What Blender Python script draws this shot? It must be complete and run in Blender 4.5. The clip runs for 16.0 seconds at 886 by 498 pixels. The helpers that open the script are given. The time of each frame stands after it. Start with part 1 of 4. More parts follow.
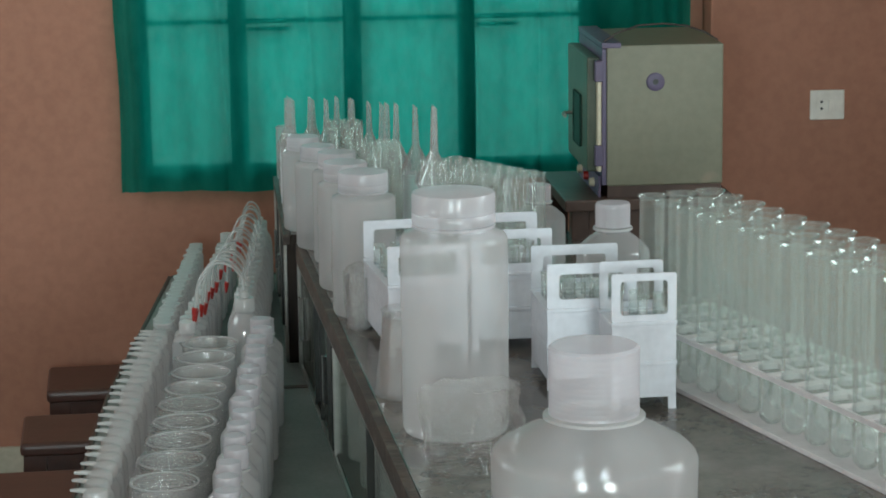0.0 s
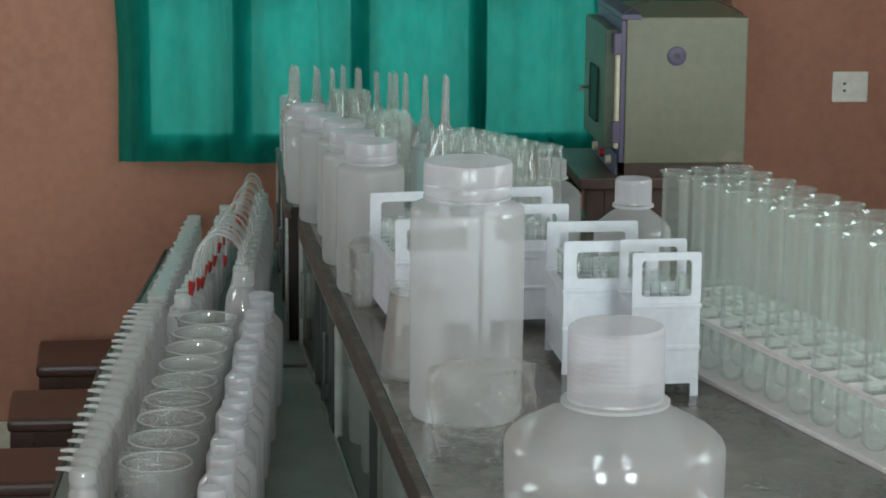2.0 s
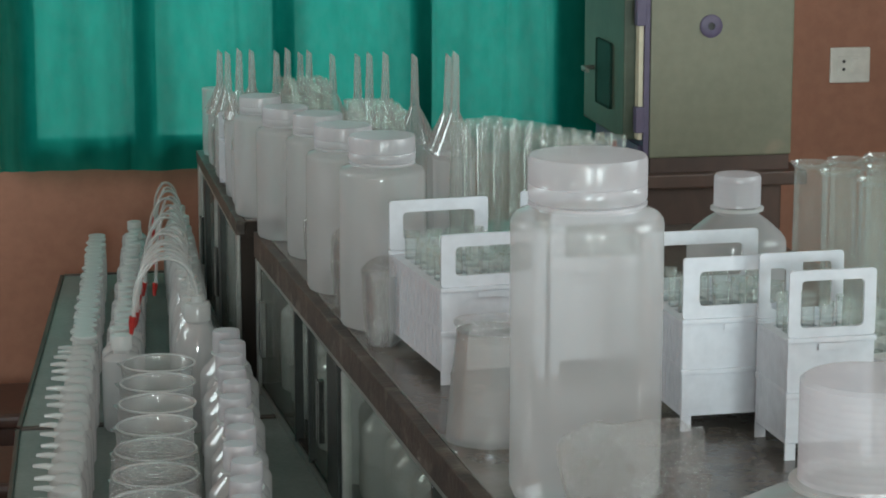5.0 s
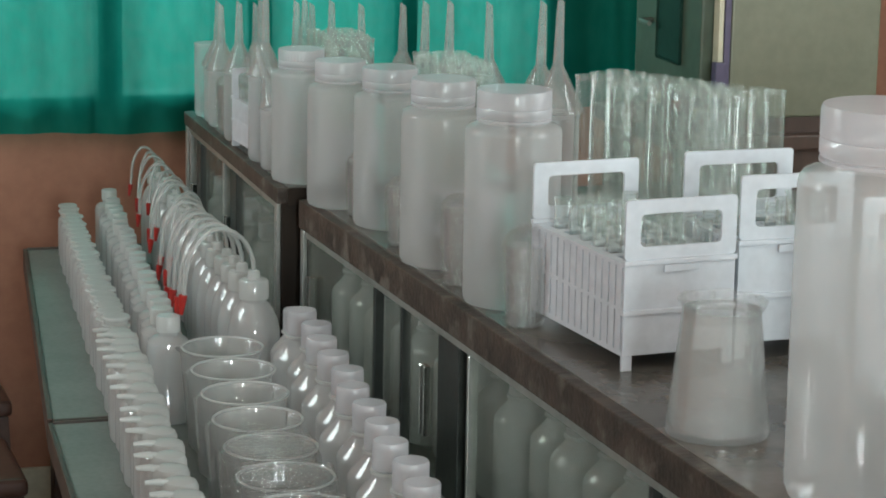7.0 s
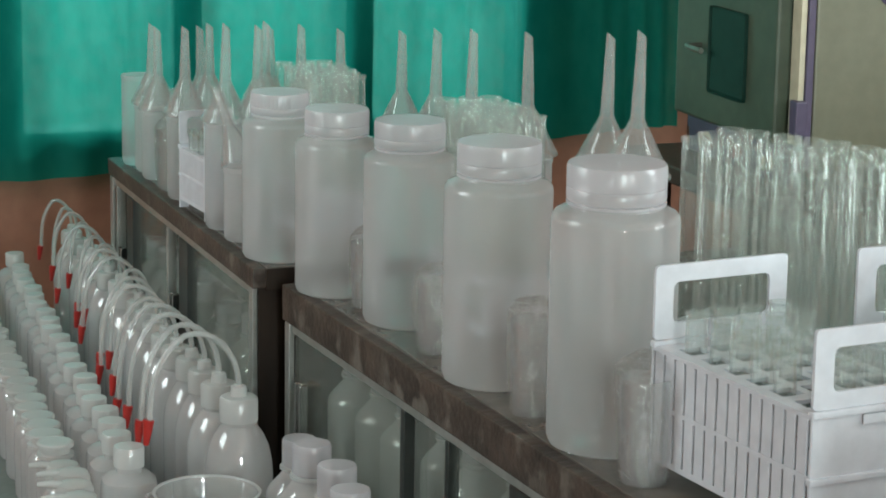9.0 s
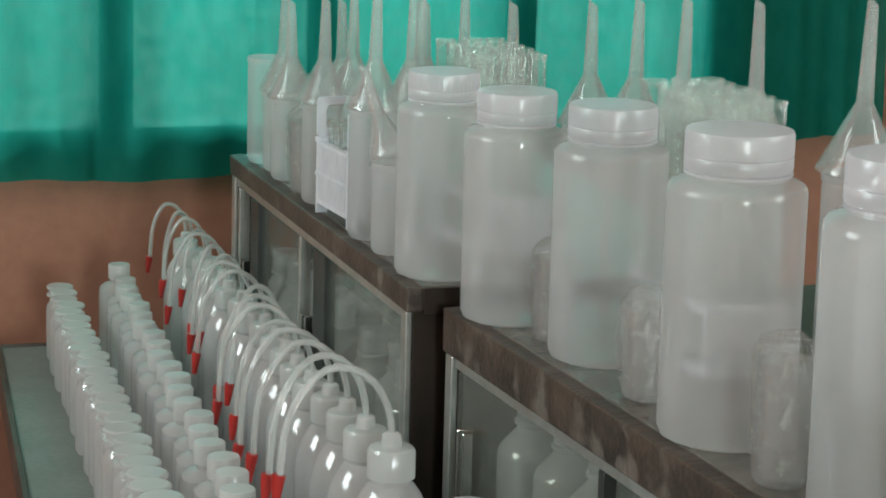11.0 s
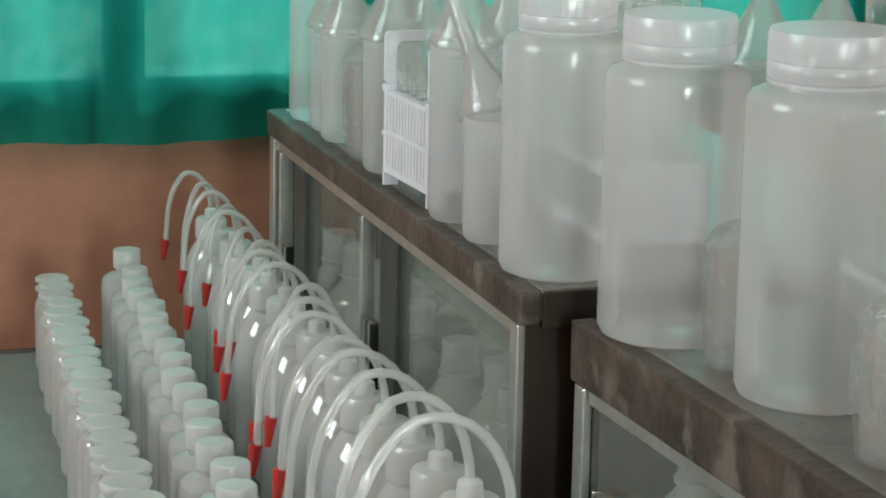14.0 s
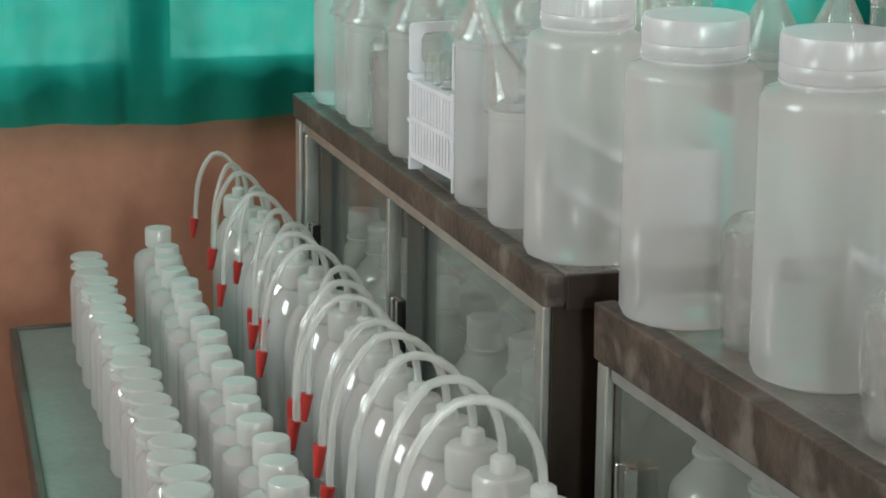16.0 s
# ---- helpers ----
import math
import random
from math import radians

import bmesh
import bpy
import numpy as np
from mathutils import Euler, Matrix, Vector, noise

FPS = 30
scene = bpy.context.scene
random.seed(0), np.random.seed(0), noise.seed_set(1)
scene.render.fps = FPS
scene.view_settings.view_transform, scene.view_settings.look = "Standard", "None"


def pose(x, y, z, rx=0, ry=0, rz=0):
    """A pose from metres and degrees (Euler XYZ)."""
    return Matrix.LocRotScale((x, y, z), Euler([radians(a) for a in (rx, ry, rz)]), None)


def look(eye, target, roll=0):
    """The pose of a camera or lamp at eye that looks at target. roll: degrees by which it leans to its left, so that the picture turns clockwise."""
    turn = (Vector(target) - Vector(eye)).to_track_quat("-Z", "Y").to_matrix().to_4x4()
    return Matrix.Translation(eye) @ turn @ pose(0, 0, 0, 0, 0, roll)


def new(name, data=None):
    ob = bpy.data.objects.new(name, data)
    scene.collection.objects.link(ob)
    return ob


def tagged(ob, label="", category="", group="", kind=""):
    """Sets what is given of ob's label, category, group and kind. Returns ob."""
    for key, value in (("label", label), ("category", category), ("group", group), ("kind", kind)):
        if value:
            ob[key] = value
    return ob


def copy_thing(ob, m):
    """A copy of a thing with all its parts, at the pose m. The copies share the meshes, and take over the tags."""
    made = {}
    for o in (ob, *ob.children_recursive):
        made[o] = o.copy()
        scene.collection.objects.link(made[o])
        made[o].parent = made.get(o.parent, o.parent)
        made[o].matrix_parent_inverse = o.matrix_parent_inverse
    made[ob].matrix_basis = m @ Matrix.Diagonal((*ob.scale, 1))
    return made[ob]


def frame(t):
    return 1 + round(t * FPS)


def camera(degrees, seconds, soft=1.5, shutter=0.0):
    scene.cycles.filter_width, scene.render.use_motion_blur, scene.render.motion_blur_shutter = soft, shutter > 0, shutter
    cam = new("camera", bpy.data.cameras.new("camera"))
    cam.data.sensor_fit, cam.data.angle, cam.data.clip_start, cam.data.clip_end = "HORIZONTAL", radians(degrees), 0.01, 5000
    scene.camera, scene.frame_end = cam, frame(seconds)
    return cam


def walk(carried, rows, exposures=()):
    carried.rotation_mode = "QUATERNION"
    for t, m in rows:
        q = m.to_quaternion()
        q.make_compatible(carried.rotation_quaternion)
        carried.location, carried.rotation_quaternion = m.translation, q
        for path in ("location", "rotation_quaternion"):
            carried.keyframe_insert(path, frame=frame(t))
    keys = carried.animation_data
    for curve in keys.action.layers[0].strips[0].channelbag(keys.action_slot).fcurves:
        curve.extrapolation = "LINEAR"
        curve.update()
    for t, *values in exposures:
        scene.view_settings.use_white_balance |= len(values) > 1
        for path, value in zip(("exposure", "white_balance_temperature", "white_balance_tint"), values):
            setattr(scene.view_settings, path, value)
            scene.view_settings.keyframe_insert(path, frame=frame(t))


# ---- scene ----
cam = camera(20.0, 16.0, soft=1.8)
# seconds, eye, turn to the left, tilt, lean
PATH = [
    (0, -0.132, -3.607, 0.985, -5.24, -11.33, -0.74),
    (0.5, -0.148, -3.650, 0.982, -5.25, -11.51, -0.02),
    (1, -0.163, -3.661, 0.984, -5.27, -11.31, 0.22),
    (1.5, -0.150, -3.634, 0.954, -5.33, -11.49, 0.47),
    (2, -0.134, -3.406, 0.926, -5.29, -11.65, 0.53),
    (2.5, -0.171, -3.201, 0.910, -5.53, -11.90, 0.53),
    (3, -0.145, -3.010, 0.879, -5.26, -11.66, 0.66),
    (3.2, -0.149, -2.932, 0.878, -5.20, -11.87, 0.73),
    (5.3, -0.454, -2.417, 0.750, -11.83, -11.32, 0.77),
    (5.5, -0.500, -2.372, 0.739, -12.83, -11.22, 1.38),
    (6, -0.671, -2.319, 0.681, -15.99, -11.92, 0.84),
    (6.5, -0.764, -2.212, 0.675, -16.09, -12.10, 1.07),
    (7, -0.786, -2.011, 0.681, -16.58, -12.08, 1.04),
    (7.5, -0.790, -1.797, 0.706, -17.24, -11.89, 1.48),
    (8, -0.809, -1.567, 0.677, -19.87, -12.69, 1.21),
    (8.5, -0.816, -1.375, 0.661, -21.07, -13.10, 1.37),
    (9, -0.783, -1.204, 0.653, -20.70, -12.59, 0.92),
    (9.5, -0.764, -1.056, 0.649, -19.22, -11.40, 0.87),
    (10, -0.737, -0.914, 0.610, -18.44, -11.93, 1.05),
    (10.2, -0.710, -0.854, 0.574, -18.05, -11.81, 1.59),
    (12.5, -0.640, -0.254, 0.477, -18.07, -12.97, 1.03),
    (13, -0.546, -0.050, 0.411, -17.29, -12.92, 1.26),
    (13.5, -0.534, -0.039, 0.406, -17.52, -12.64, 1.27),
    (14, -0.537, -0.044, 0.405, -17.56, -13.01, 1.14),
    (14.5, -0.540, -0.046, 0.405, -18.02, -13.73, 1.33),
    (15, -0.539, -0.043, 0.408, -18.19, -13.86, 1.32),
    (15.5, -0.548, -0.056, 0.414, -18.08, -13.65, 1.44),
    (16, -0.587, -0.123, 0.454, -17.67, -14.19, 0.58),
]
walk(cam, [(t, pose(x, y, z, 90 + tilt, 0, turn) @ pose(0, 0, 0, 0, 0, lean)) for t, x, y, z, turn, tilt, lean in PATH],
     exposures=[(0, -0.64, 6150, 8), (3, -0.66, 6150, 8), (5.5, -0.62, 6300, 9), (7, -0.30, 6350, 9), (9, -0.17, 6350, 8.5), (10.2, -0.10, 6400, 9), (12.3, 0.18, 6450, 9.5), (16, 0.27, 6450, 9.5)])
scene.cycles.transparent_max_bounces = 40

# ---- world, daylight and lamps ----
world = bpy.data.worlds.new("world")
scene.world = world
world.use_nodes = True
wn = world.node_tree
sky = wn.nodes.new("ShaderNodeTexSky")
sky.sky_type, sky.sun_disc = "NISHITA", False
sky.sun_elevation, sky.sun_rotation = radians(42), radians(150)
wn.links.new(sky.outputs[0], wn.nodes["Background"].inputs[0])
wn.nodes["Background"].inputs[1].default_value = 0.10
sun = new("sun", bpy.data.lights.new("sun", "SUN"))
sun.data.energy, sun.data.angle, sun.data.color = 2.0, radians(0.6), (1.0, 0.95, 0.86)
sun.matrix_world = look((0, 0, 8), (-3.0, -5.2, 0))


def area_lamp(name, eye, target, w, h, watts, color):
    ob = new(name, bpy.data.lights.new(name, "AREA"))
    ob.data.shape, ob.data.size, ob.data.size_y = "RECTANGLE", w, h
    ob.data.energy, ob.data.color = watts, color
    ob.matrix_world = look(eye, target)
    return ob


# daylight standing in the openings: the curtained window and two windows behind the camera
area_lamp("window_daylight", (0.26, 2.92, 0.52), (0.26, 0, 0.45), 1.3, 1.25, 15, (1.0, 1.0, 0.97))
for x in (-0.75, 0.95):
    area_lamp("rear_window_daylight", (x, -4.72, 0.75), (x, 0, 0.2), 0.62, 1.1, 130, (0.885, 1.0, 0.975))
# unseen side lamps added as fill, evening out near and far ware
area_lamp("west_fill_light", (-1.82, 1.50, 0.85), (0, 1.7, -0.2), 0.9, 0.9, 27, (0.885, 1.0, 0.975))
area_lamp("east_fill_light", (1.87, -0.25, 0.85), (0, 0.6, 0.0), 0.9, 0.9, 34, (0.885, 1.0, 0.975))

# ---- materials ----


def nodes_of(name):
    m = bpy.data.materials.new(name)
    m.use_nodes = True
    nt = m.node_tree
    nt.nodes.clear()
    out = nt.nodes.new("ShaderNodeOutputMaterial")
    return m, nt, out


def ramp_noise(nt, scale, a, b, detail=4.0, stretch=(1, 1, 1), lo=0.35, hi=0.65):
    co = nt.nodes.new("ShaderNodeTexCoord")
    mp = nt.nodes.new("ShaderNodeMapping")
    mp.inputs["Scale"].default_value = stretch
    no = nt.nodes.new("ShaderNodeTexNoise")
    no.inputs["Scale"].default_value, no.inputs["Detail"].default_value = scale, detail
    rp = nt.nodes.new("ShaderNodeValToRGB")
    rp.color_ramp.elements[0].position, rp.color_ramp.elements[1].position = lo, hi
    rp.color_ramp.elements[0].color, rp.color_ramp.elements[1].color = (*a, 1), (*b, 1)
    nt.links.new(co.outputs["Object"], mp.inputs[0])
    nt.links.new(mp.outputs[0], no.inputs["Vector"])
    nt.links.new(no.outputs[0], rp.inputs[0])
    return rp, no


def mixed(nt, a, b, fac):
    mx = nt.nodes.new("ShaderNodeMix")
    mx.data_type = "RGBA"
    if isinstance(fac, (int, float)):
        mx.inputs[0].default_value = fac
    else:
        nt.links.new(fac, mx.inputs[0])
    nt.links.new(a, mx.inputs[6])
    nt.links.new(b, mx.inputs[7])
    return mx.outputs[2]


def surface(name, a, b, rough=0.5, metal=0.0, scale=6.0, fine=60.0, bump=0.1, stretch=(1, 1, 1), spec=0.5, wear=None, wear_scale=3.0, wear_lo=0.55, wear_hi=0.7, coat=0.0):
    """Paint, wood, stone or metal: two scales of variation, optional worn patches, fine relief."""
    m, nt, out = nodes_of(name)
    p = nt.nodes.new("ShaderNodeBsdfPrincipled")
    big, _ = ramp_noise(nt, scale, a, b, stretch=stretch)
    small, fine_no = ramp_noise(nt, fine, tuple(c * 0.82 for c in a), tuple(min(1, c * 1.12) for c in b), stretch=stretch)
    col = mixed(nt, big.outputs[0], small.outputs[0], 0.25)
    if wear:
        mask, _ = ramp_noise(nt, wear_scale, (0, 0, 0), (1, 1, 1), detail=8.0, lo=wear_lo, hi=wear_hi)
        tint = nt.nodes.new("ShaderNodeRGB")
        tint.outputs[0].default_value = (*wear, 1)
        col = mixed(nt, col, tint.outputs[0], mask.outputs[0])
    nt.links.new(col, p.inputs["Base Color"])
    p.inputs["Roughness"].default_value, p.inputs["Metallic"].default_value = rough, metal
    p.inputs["Specular IOR Level"].default_value = spec
    p.inputs["Coat Weight"].default_value = coat
    if bump:
        bp = nt.nodes.new("ShaderNodeBump")
        bp.inputs["Strength"].default_value, bp.inputs["Distance"].default_value = bump, 0.002
        nt.links.new(fine_no.outputs[0], bp.inputs["Height"])
        nt.links.new(bp.outputs[0], p.inputs["Normal"])
    nt.links.new(p.outputs[0], out.inputs[0])
    return m


def milky(name, color, clear, rough=0.22, glow_through=0.35, ripple=0.0, ior=1.45, sheen=0.03, edge=0.35):
    """Translucent moulded plastic: part clear, part milky scatter, with a gloss on top."""
    m, nt, out = nodes_of(name)
    dif = nt.nodes.new("ShaderNodeBsdfDiffuse")
    tl = nt.nodes.new("ShaderNodeBsdfTranslucent")
    tr = nt.nodes.new("ShaderNodeBsdfTransparent")
    gl = nt.nodes.new("ShaderNodeBsdfGlossy")
    rp, no = ramp_noise(nt, 14.0, tuple(c * 0.93 for c in color), color, stretch=(1, 1, 0.4))
    nt.links.new(rp.outputs[0], dif.inputs[0])
    nt.links.new(rp.outputs[0], tl.inputs[0])
    top = max(color)
    tr.inputs[0].default_value = (*[0.985 * (c / top) ** 0.25 for c in color], 1)
    gl.inputs["Roughness"].default_value = rough
    a = nt.nodes.new("ShaderNodeMixShader")
    a.inputs[0].default_value = glow_through
    nt.links.new(dif.outputs[0], a.inputs[1])
    nt.links.new(tl.outputs[0], a.inputs[2])
    b = nt.nodes.new("ShaderNodeMixShader")
    b.inputs[0].default_value = clear
    nt.links.new(a.outputs[0], b.inputs[1])
    nt.links.new(tr.outputs[0], b.inputs[2])
    c = nt.nodes.new("ShaderNodeMixShader")
    c.inputs[0].default_value = sheen
    if ior:
        fr = nt.nodes.new("ShaderNodeFresnel")
        fr.inputs[0].default_value = ior
        rim = nt.nodes.new("ShaderNodeMath")
        rim.operation = "MULTIPLY_ADD"
        rim.inputs[1].default_value, rim.inputs[2].default_value = edge, sheen
        nt.links.new(fr.outputs[0], rim.inputs[0])
        nt.links.new(rim.outputs[0], c.inputs[0])
    nt.links.new(b.outputs[0], c.inputs[1])
    nt.links.new(gl.outputs[0], c.inputs[2])
    if ripple:
        bp = nt.nodes.new("ShaderNodeBump")
        bp.inputs["Strength"].default_value, bp.inputs["Distance"].default_value = ripple, 0.01
        n2 = nt.nodes.new("ShaderNodeTexNoise")
        n2.inputs["Scale"].default_value = 55.0
        nt.links.new(n2.outputs[0], bp.inputs["Height"])
        nt.links.new(bp.outputs[0], gl.inputs["Normal"])
    nt.links.new(c.outputs[0], out.inputs[0])
    return m


def cloth(name, a, b, through_it, open_weave):
    m, nt, out = nodes_of(name)
    dif = nt.nodes.new("ShaderNodeBsdfDiffuse")
    tl = nt.nodes.new("ShaderNodeBsdfTranslucent")
    tr = nt.nodes.new("ShaderNodeBsdfTransparent")
    rp, _ = ramp_noise(nt, 38.0, a, b, detail=6.0, stretch=(1, 1, 0.55))
    r2, _ = ramp_noise(nt, 7.0, tuple(c * 0.85 for c in a), b, stretch=(2.5, 1, 0.5))
    col = mixed(nt, rp.outputs[0], r2.outputs[0], 0.5)
    for s in (dif, tl):
        nt.links.new(col, s.inputs[0])
    r3, _ = ramp_noise(nt, 60.0, (0.10, 0.42, 0.36), (0.24, 0.62, 0.545), detail=4.0)
    nt.links.new(r3.outputs[0], tr.inputs[0])
    x = nt.nodes.new("ShaderNodeMixShader")
    x.inputs[0].default_value = through_it
    nt.links.new(dif.outputs[0], x.inputs[1])
    nt.links.new(tl.outputs[0], x.inputs[2])
    y = nt.nodes.new("ShaderNodeMixShader")
    y.inputs[0].default_value = open_weave
    nt.links.new(x.outputs[0], y.inputs[1])
    nt.links.new(tr.outputs[0], y.inputs[2])
    nt.links.new(y.outputs[0], out.inputs[0])
    return m


WALL = surface("salmon wall paint", (0.30, 0.142, 0.092), (0.355, 0.172, 0.114), 0.7, scale=1.6, fine=45, bump=0.05, spec=0.3)
SKIRT = surface("pale skirting", (0.40, 0.37, 0.28), (0.52, 0.49, 0.38), 0.6, scale=5, bump=0.2)
CEIL = surface("white ceiling paint", (0.70, 0.68, 0.64), (0.78, 0.76, 0.72), 0.85, scale=3, bump=0.1)
FLOOR = surface("worn grey floor", (0.20, 0.19, 0.17), (0.30, 0.28, 0.25), 0.5, scale=4, bump=0.15)
LAMINATE = surface("grey green laminate", (0.14, 0.16, 0.15), (0.19, 0.21, 0.195), 0.5, scale=9, fine=120, bump=0.03, spec=0.3)
EDGE = surface("dark wood edging", (0.035, 0.026, 0.02), (0.075, 0.05, 0.04), 0.5, scale=12, bump=0.2, stretch=(1, 0.2, 1))
TOPWOOD = surface("dusty brown board", (0.085, 0.072, 0.062), (0.135, 0.118, 0.102), 0.22, scale=10, fine=90, bump=0.10, wear=(0.20, 0.18, 0.155), wear_scale=6, wear_lo=0.52, wear_hi=0.78)
LIPPING = surface("worn brown wooden lipping", (0.022, 0.017, 0.013), (0.085, 0.060, 0.046), 0.5, scale=20, fine=130, bump=0.6, stretch=(1, 0.3, 1), spec=0.35, wear=(0.125, 0.106, 0.088), wear_scale=24, wear_lo=0.55, wear_hi=0.66)
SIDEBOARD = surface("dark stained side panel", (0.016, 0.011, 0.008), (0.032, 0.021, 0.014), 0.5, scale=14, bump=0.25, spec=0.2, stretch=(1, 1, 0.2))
ALU = surface("dull aluminium", (0.42, 0.43, 0.40), (0.55, 0.56, 0.53), 0.28, metal=0.85, scale=20, bump=0.06)
CHROME = surface("bright pull metal", (0.6, 0.6, 0.58), (0.72, 0.72, 0.7), 0.14, metal=1.0, scale=30, bump=0.03)
DULLMETAL = surface("tarnished handle metal", (0.10, 0.11, 0.09), (0.18, 0.19, 0.15), 0.45, metal=0.4, scale=20, bump=0.1)
BLACK = surface("black channel", (0.012, 0.014, 0.012), (0.03, 0.034, 0.03), 0.35, scale=20, bump=0.1)
PP = milky("milky bottle plastic", (0.88, 0.88, 0.885), 0.645, 0.05, 0.55, sheen=0.025, edge=0.36)
THIN = milky("thin clear funnel plastic", (0.87, 0.88, 0.875), 0.82, 0.05, 0.55, sheen=0.03, edge=0.36)
PPCAP = milky("white cap plastic", (0.89, 0.87, 0.905), 0.55, 0.24, 0.5, sheen=0.03, edge=0.25)
LD = milky("white squeeze bottle plastic", (0.87, 0.87, 0.87), 0.45, 0.022, 0.5, sheen=0.09, edge=0.45)
LDCAP = milky("white closure plastic", (0.81, 0.82, 0.81), 0.36, 0.16, 0.5, sheen=0.03, edge=0.3)
HOSE = milky("translucent white tubing", (0.84, 0.85, 0.84), 0.66, 0.10, 0.5, sheen=0.03, edge=0.3)
BEAKER = milky("clear beaker plastic", (0.94, 0.95, 0.94), 0.76, 0.035, 0.6, sheen=0.04, edge=0.6)
PANE = milky("dusty green tinted glass", (0.52, 0.56, 0.49), 0.93, 0.04, 0.2, ior=1.45, sheen=0.01, edge=0.38)
TUBE = milky("test tube glass", (0.91, 0.98, 0.94), 0.875, 0.07, 0.6, sheen=0.03, edge=0.45)
FILM = milky("crinkled clear film", (0.95, 0.955, 0.95), 0.975, 0.035, 0.6, ripple=1.0, sheen=0.10, edge=0.32)
RACK = surface("white rack plastic", (0.58, 0.60, 0.645), (0.64, 0.66, 0.705), 0.35, scale=6, bump=0.04)
BIGRACK = surface("off white rack board", (0.56, 0.52, 0.52), (0.66, 0.62, 0.62), 0.4, scale=8, bump=0.05)
RED = surface("red nozzle plastic", (0.26, 0.012, 0.010), (0.36, 0.022, 0.017), 0.35, scale=20, bump=0.02)
CURTAIN = cloth("teal curtain cloth", (0.010, 0.33, 0.255), (0.028, 0.42, 0.33), 0.55, 0.47)
FRAMEWOOD = surface("dark window timber", (0.02, 0.05, 0.045), (0.04, 0.08, 0.07), 0.6, scale=9, bump=0.2)
OVENSIDE = surface("olive cream enamel", (0.138, 0.140, 0.092), (0.172, 0.172, 0.118), 0.45, scale=4, fine=60, bump=0.05, wear=(0.24, 0.20, 0.14), wear_scale=9, wear_lo=0.68, wear_hi=0.8)
OVENGREEN = surface("dark green enamel", (0.04, 0.058, 0.036), (0.07, 0.092, 0.06), 0.5, scale=6, bump=0.05)
PURPLE = surface("faded purple paint", (0.065, 0.052, 0.095), (0.10, 0.08, 0.14), 0.5, scale=9, bump=0.2)
CREAM = surface("worn cream paint", (0.46, 0.42, 0.30), (0.58, 0.54, 0.40), 0.5, scale=15, bump=0.2)
DARKGLASS = surface("dark viewing glass", (0.006, 0.03, 0.022), (0.012, 0.05, 0.035), 0.6, scale=5, bump=0.0, spec=0.2)
CABLE = surface("black cable", (0.02, 0.015, 0.013), (0.04, 0.03, 0.025), 0.5, scale=20, bump=0.0)
STOOLBROWN = surface("brown moulded plastic", (0.045, 0.02, 0.015), (0.075, 0.035, 0.026), 0.33, scale=8, bump=0.1)
SWITCHWHITE = surface("white switch plastic", (0.60, 0.58, 0.52), (0.70, 0.68, 0.62), 0.35, scale=12, bump=0.02)
STANDWOOD = surface("dark stand timber", (0.04, 0.022, 0.016), (0.08, 0.045, 0.032), 0.5, scale=8, bump=0.3, stretch=(1, 1, 0.3))

# ---- mesh tools ----


def shell(name, bm, material, smooth=None):
    me = bpy.data.meshes.new(name)
    bm.to_mesh(me)
    bm.free()
    me.materials.append(material)
    if smooth is not None:
        for p in me.polygons:
            p.use_smooth = True
        me.set_sharp_from_angle(angle=radians(smooth))
    return me


def part(name, bm, material, parent=None, label="", smooth=None, at=None):
    ob = new(name, shell(name, bm, material, smooth))
    if at is not None:
        ob.matrix_basis = at
    if parent is not None:
        ob.parent = parent
    if label:
        ob["label"] = label
    return ob


def thing(name, at, label, category, group="", kind=""):
    ob = new(name)
    ob.empty_display_size = 0.02
    ob.matrix_basis = at
    return tagged(ob, label, category, group, kind)


def box(x0, x1, y0, y1, z0, z1, bevel=0.0, bm=None, seg=2):
    own = bm is None
    bm = bm or bmesh.new()
    r = bmesh.ops.create_cube(bm, size=1)
    for v in r["verts"]:
        v.co = Vector((x0 + (v.co.x + 0.5) * (x1 - x0), y0 + (v.co.y + 0.5) * (y1 - y0), z0 + (v.co.z + 0.5) * (z1 - z0)))
    if bevel:
        es = list({e for v in r["verts"] for e in v.link_edges})
        bmesh.ops.bevel(bm, geom=es, offset=bevel, segments=seg, affect="EDGES", profile=0.6)
    return bm


def lathe(profile, seg=28, bm=None, square=0.0):
    """Turns (radius, height) pairs round the z axis; square pulls the round towards a rounded square."""
    bm = bm or bmesh.new()
    rings = []
    for r, z in profile:
        if r < 1e-6:
            rings.append([bm.verts.new((0, 0, z))])
            continue
        ring = []
        for k in range(seg):
            a = 2 * math.pi * (k + 0.5) / seg
            c, s = math.cos(a), math.sin(a)
            q = (abs(c) ** 4 + abs(s) ** 4) ** -0.25
            rr = r * (1 + square * (q - 1))
            ring.append(bm.verts.new((rr * c, rr * s, z)))
        rings.append(ring)
    for a, b in zip(rings, rings[1:]):
        n = max(len(a), len(b))
        for k in range(n):
            j = (k + 1) % n
            if len(a) == 1:
                bm.faces.new((a[0], b[j], b[k]))
            elif len(b) == 1:
                bm.faces.new((a[k], a[j], b[0]))
            else:
                bm.faces.new((a[k], a[j], b[j], b[k]))
    return bm


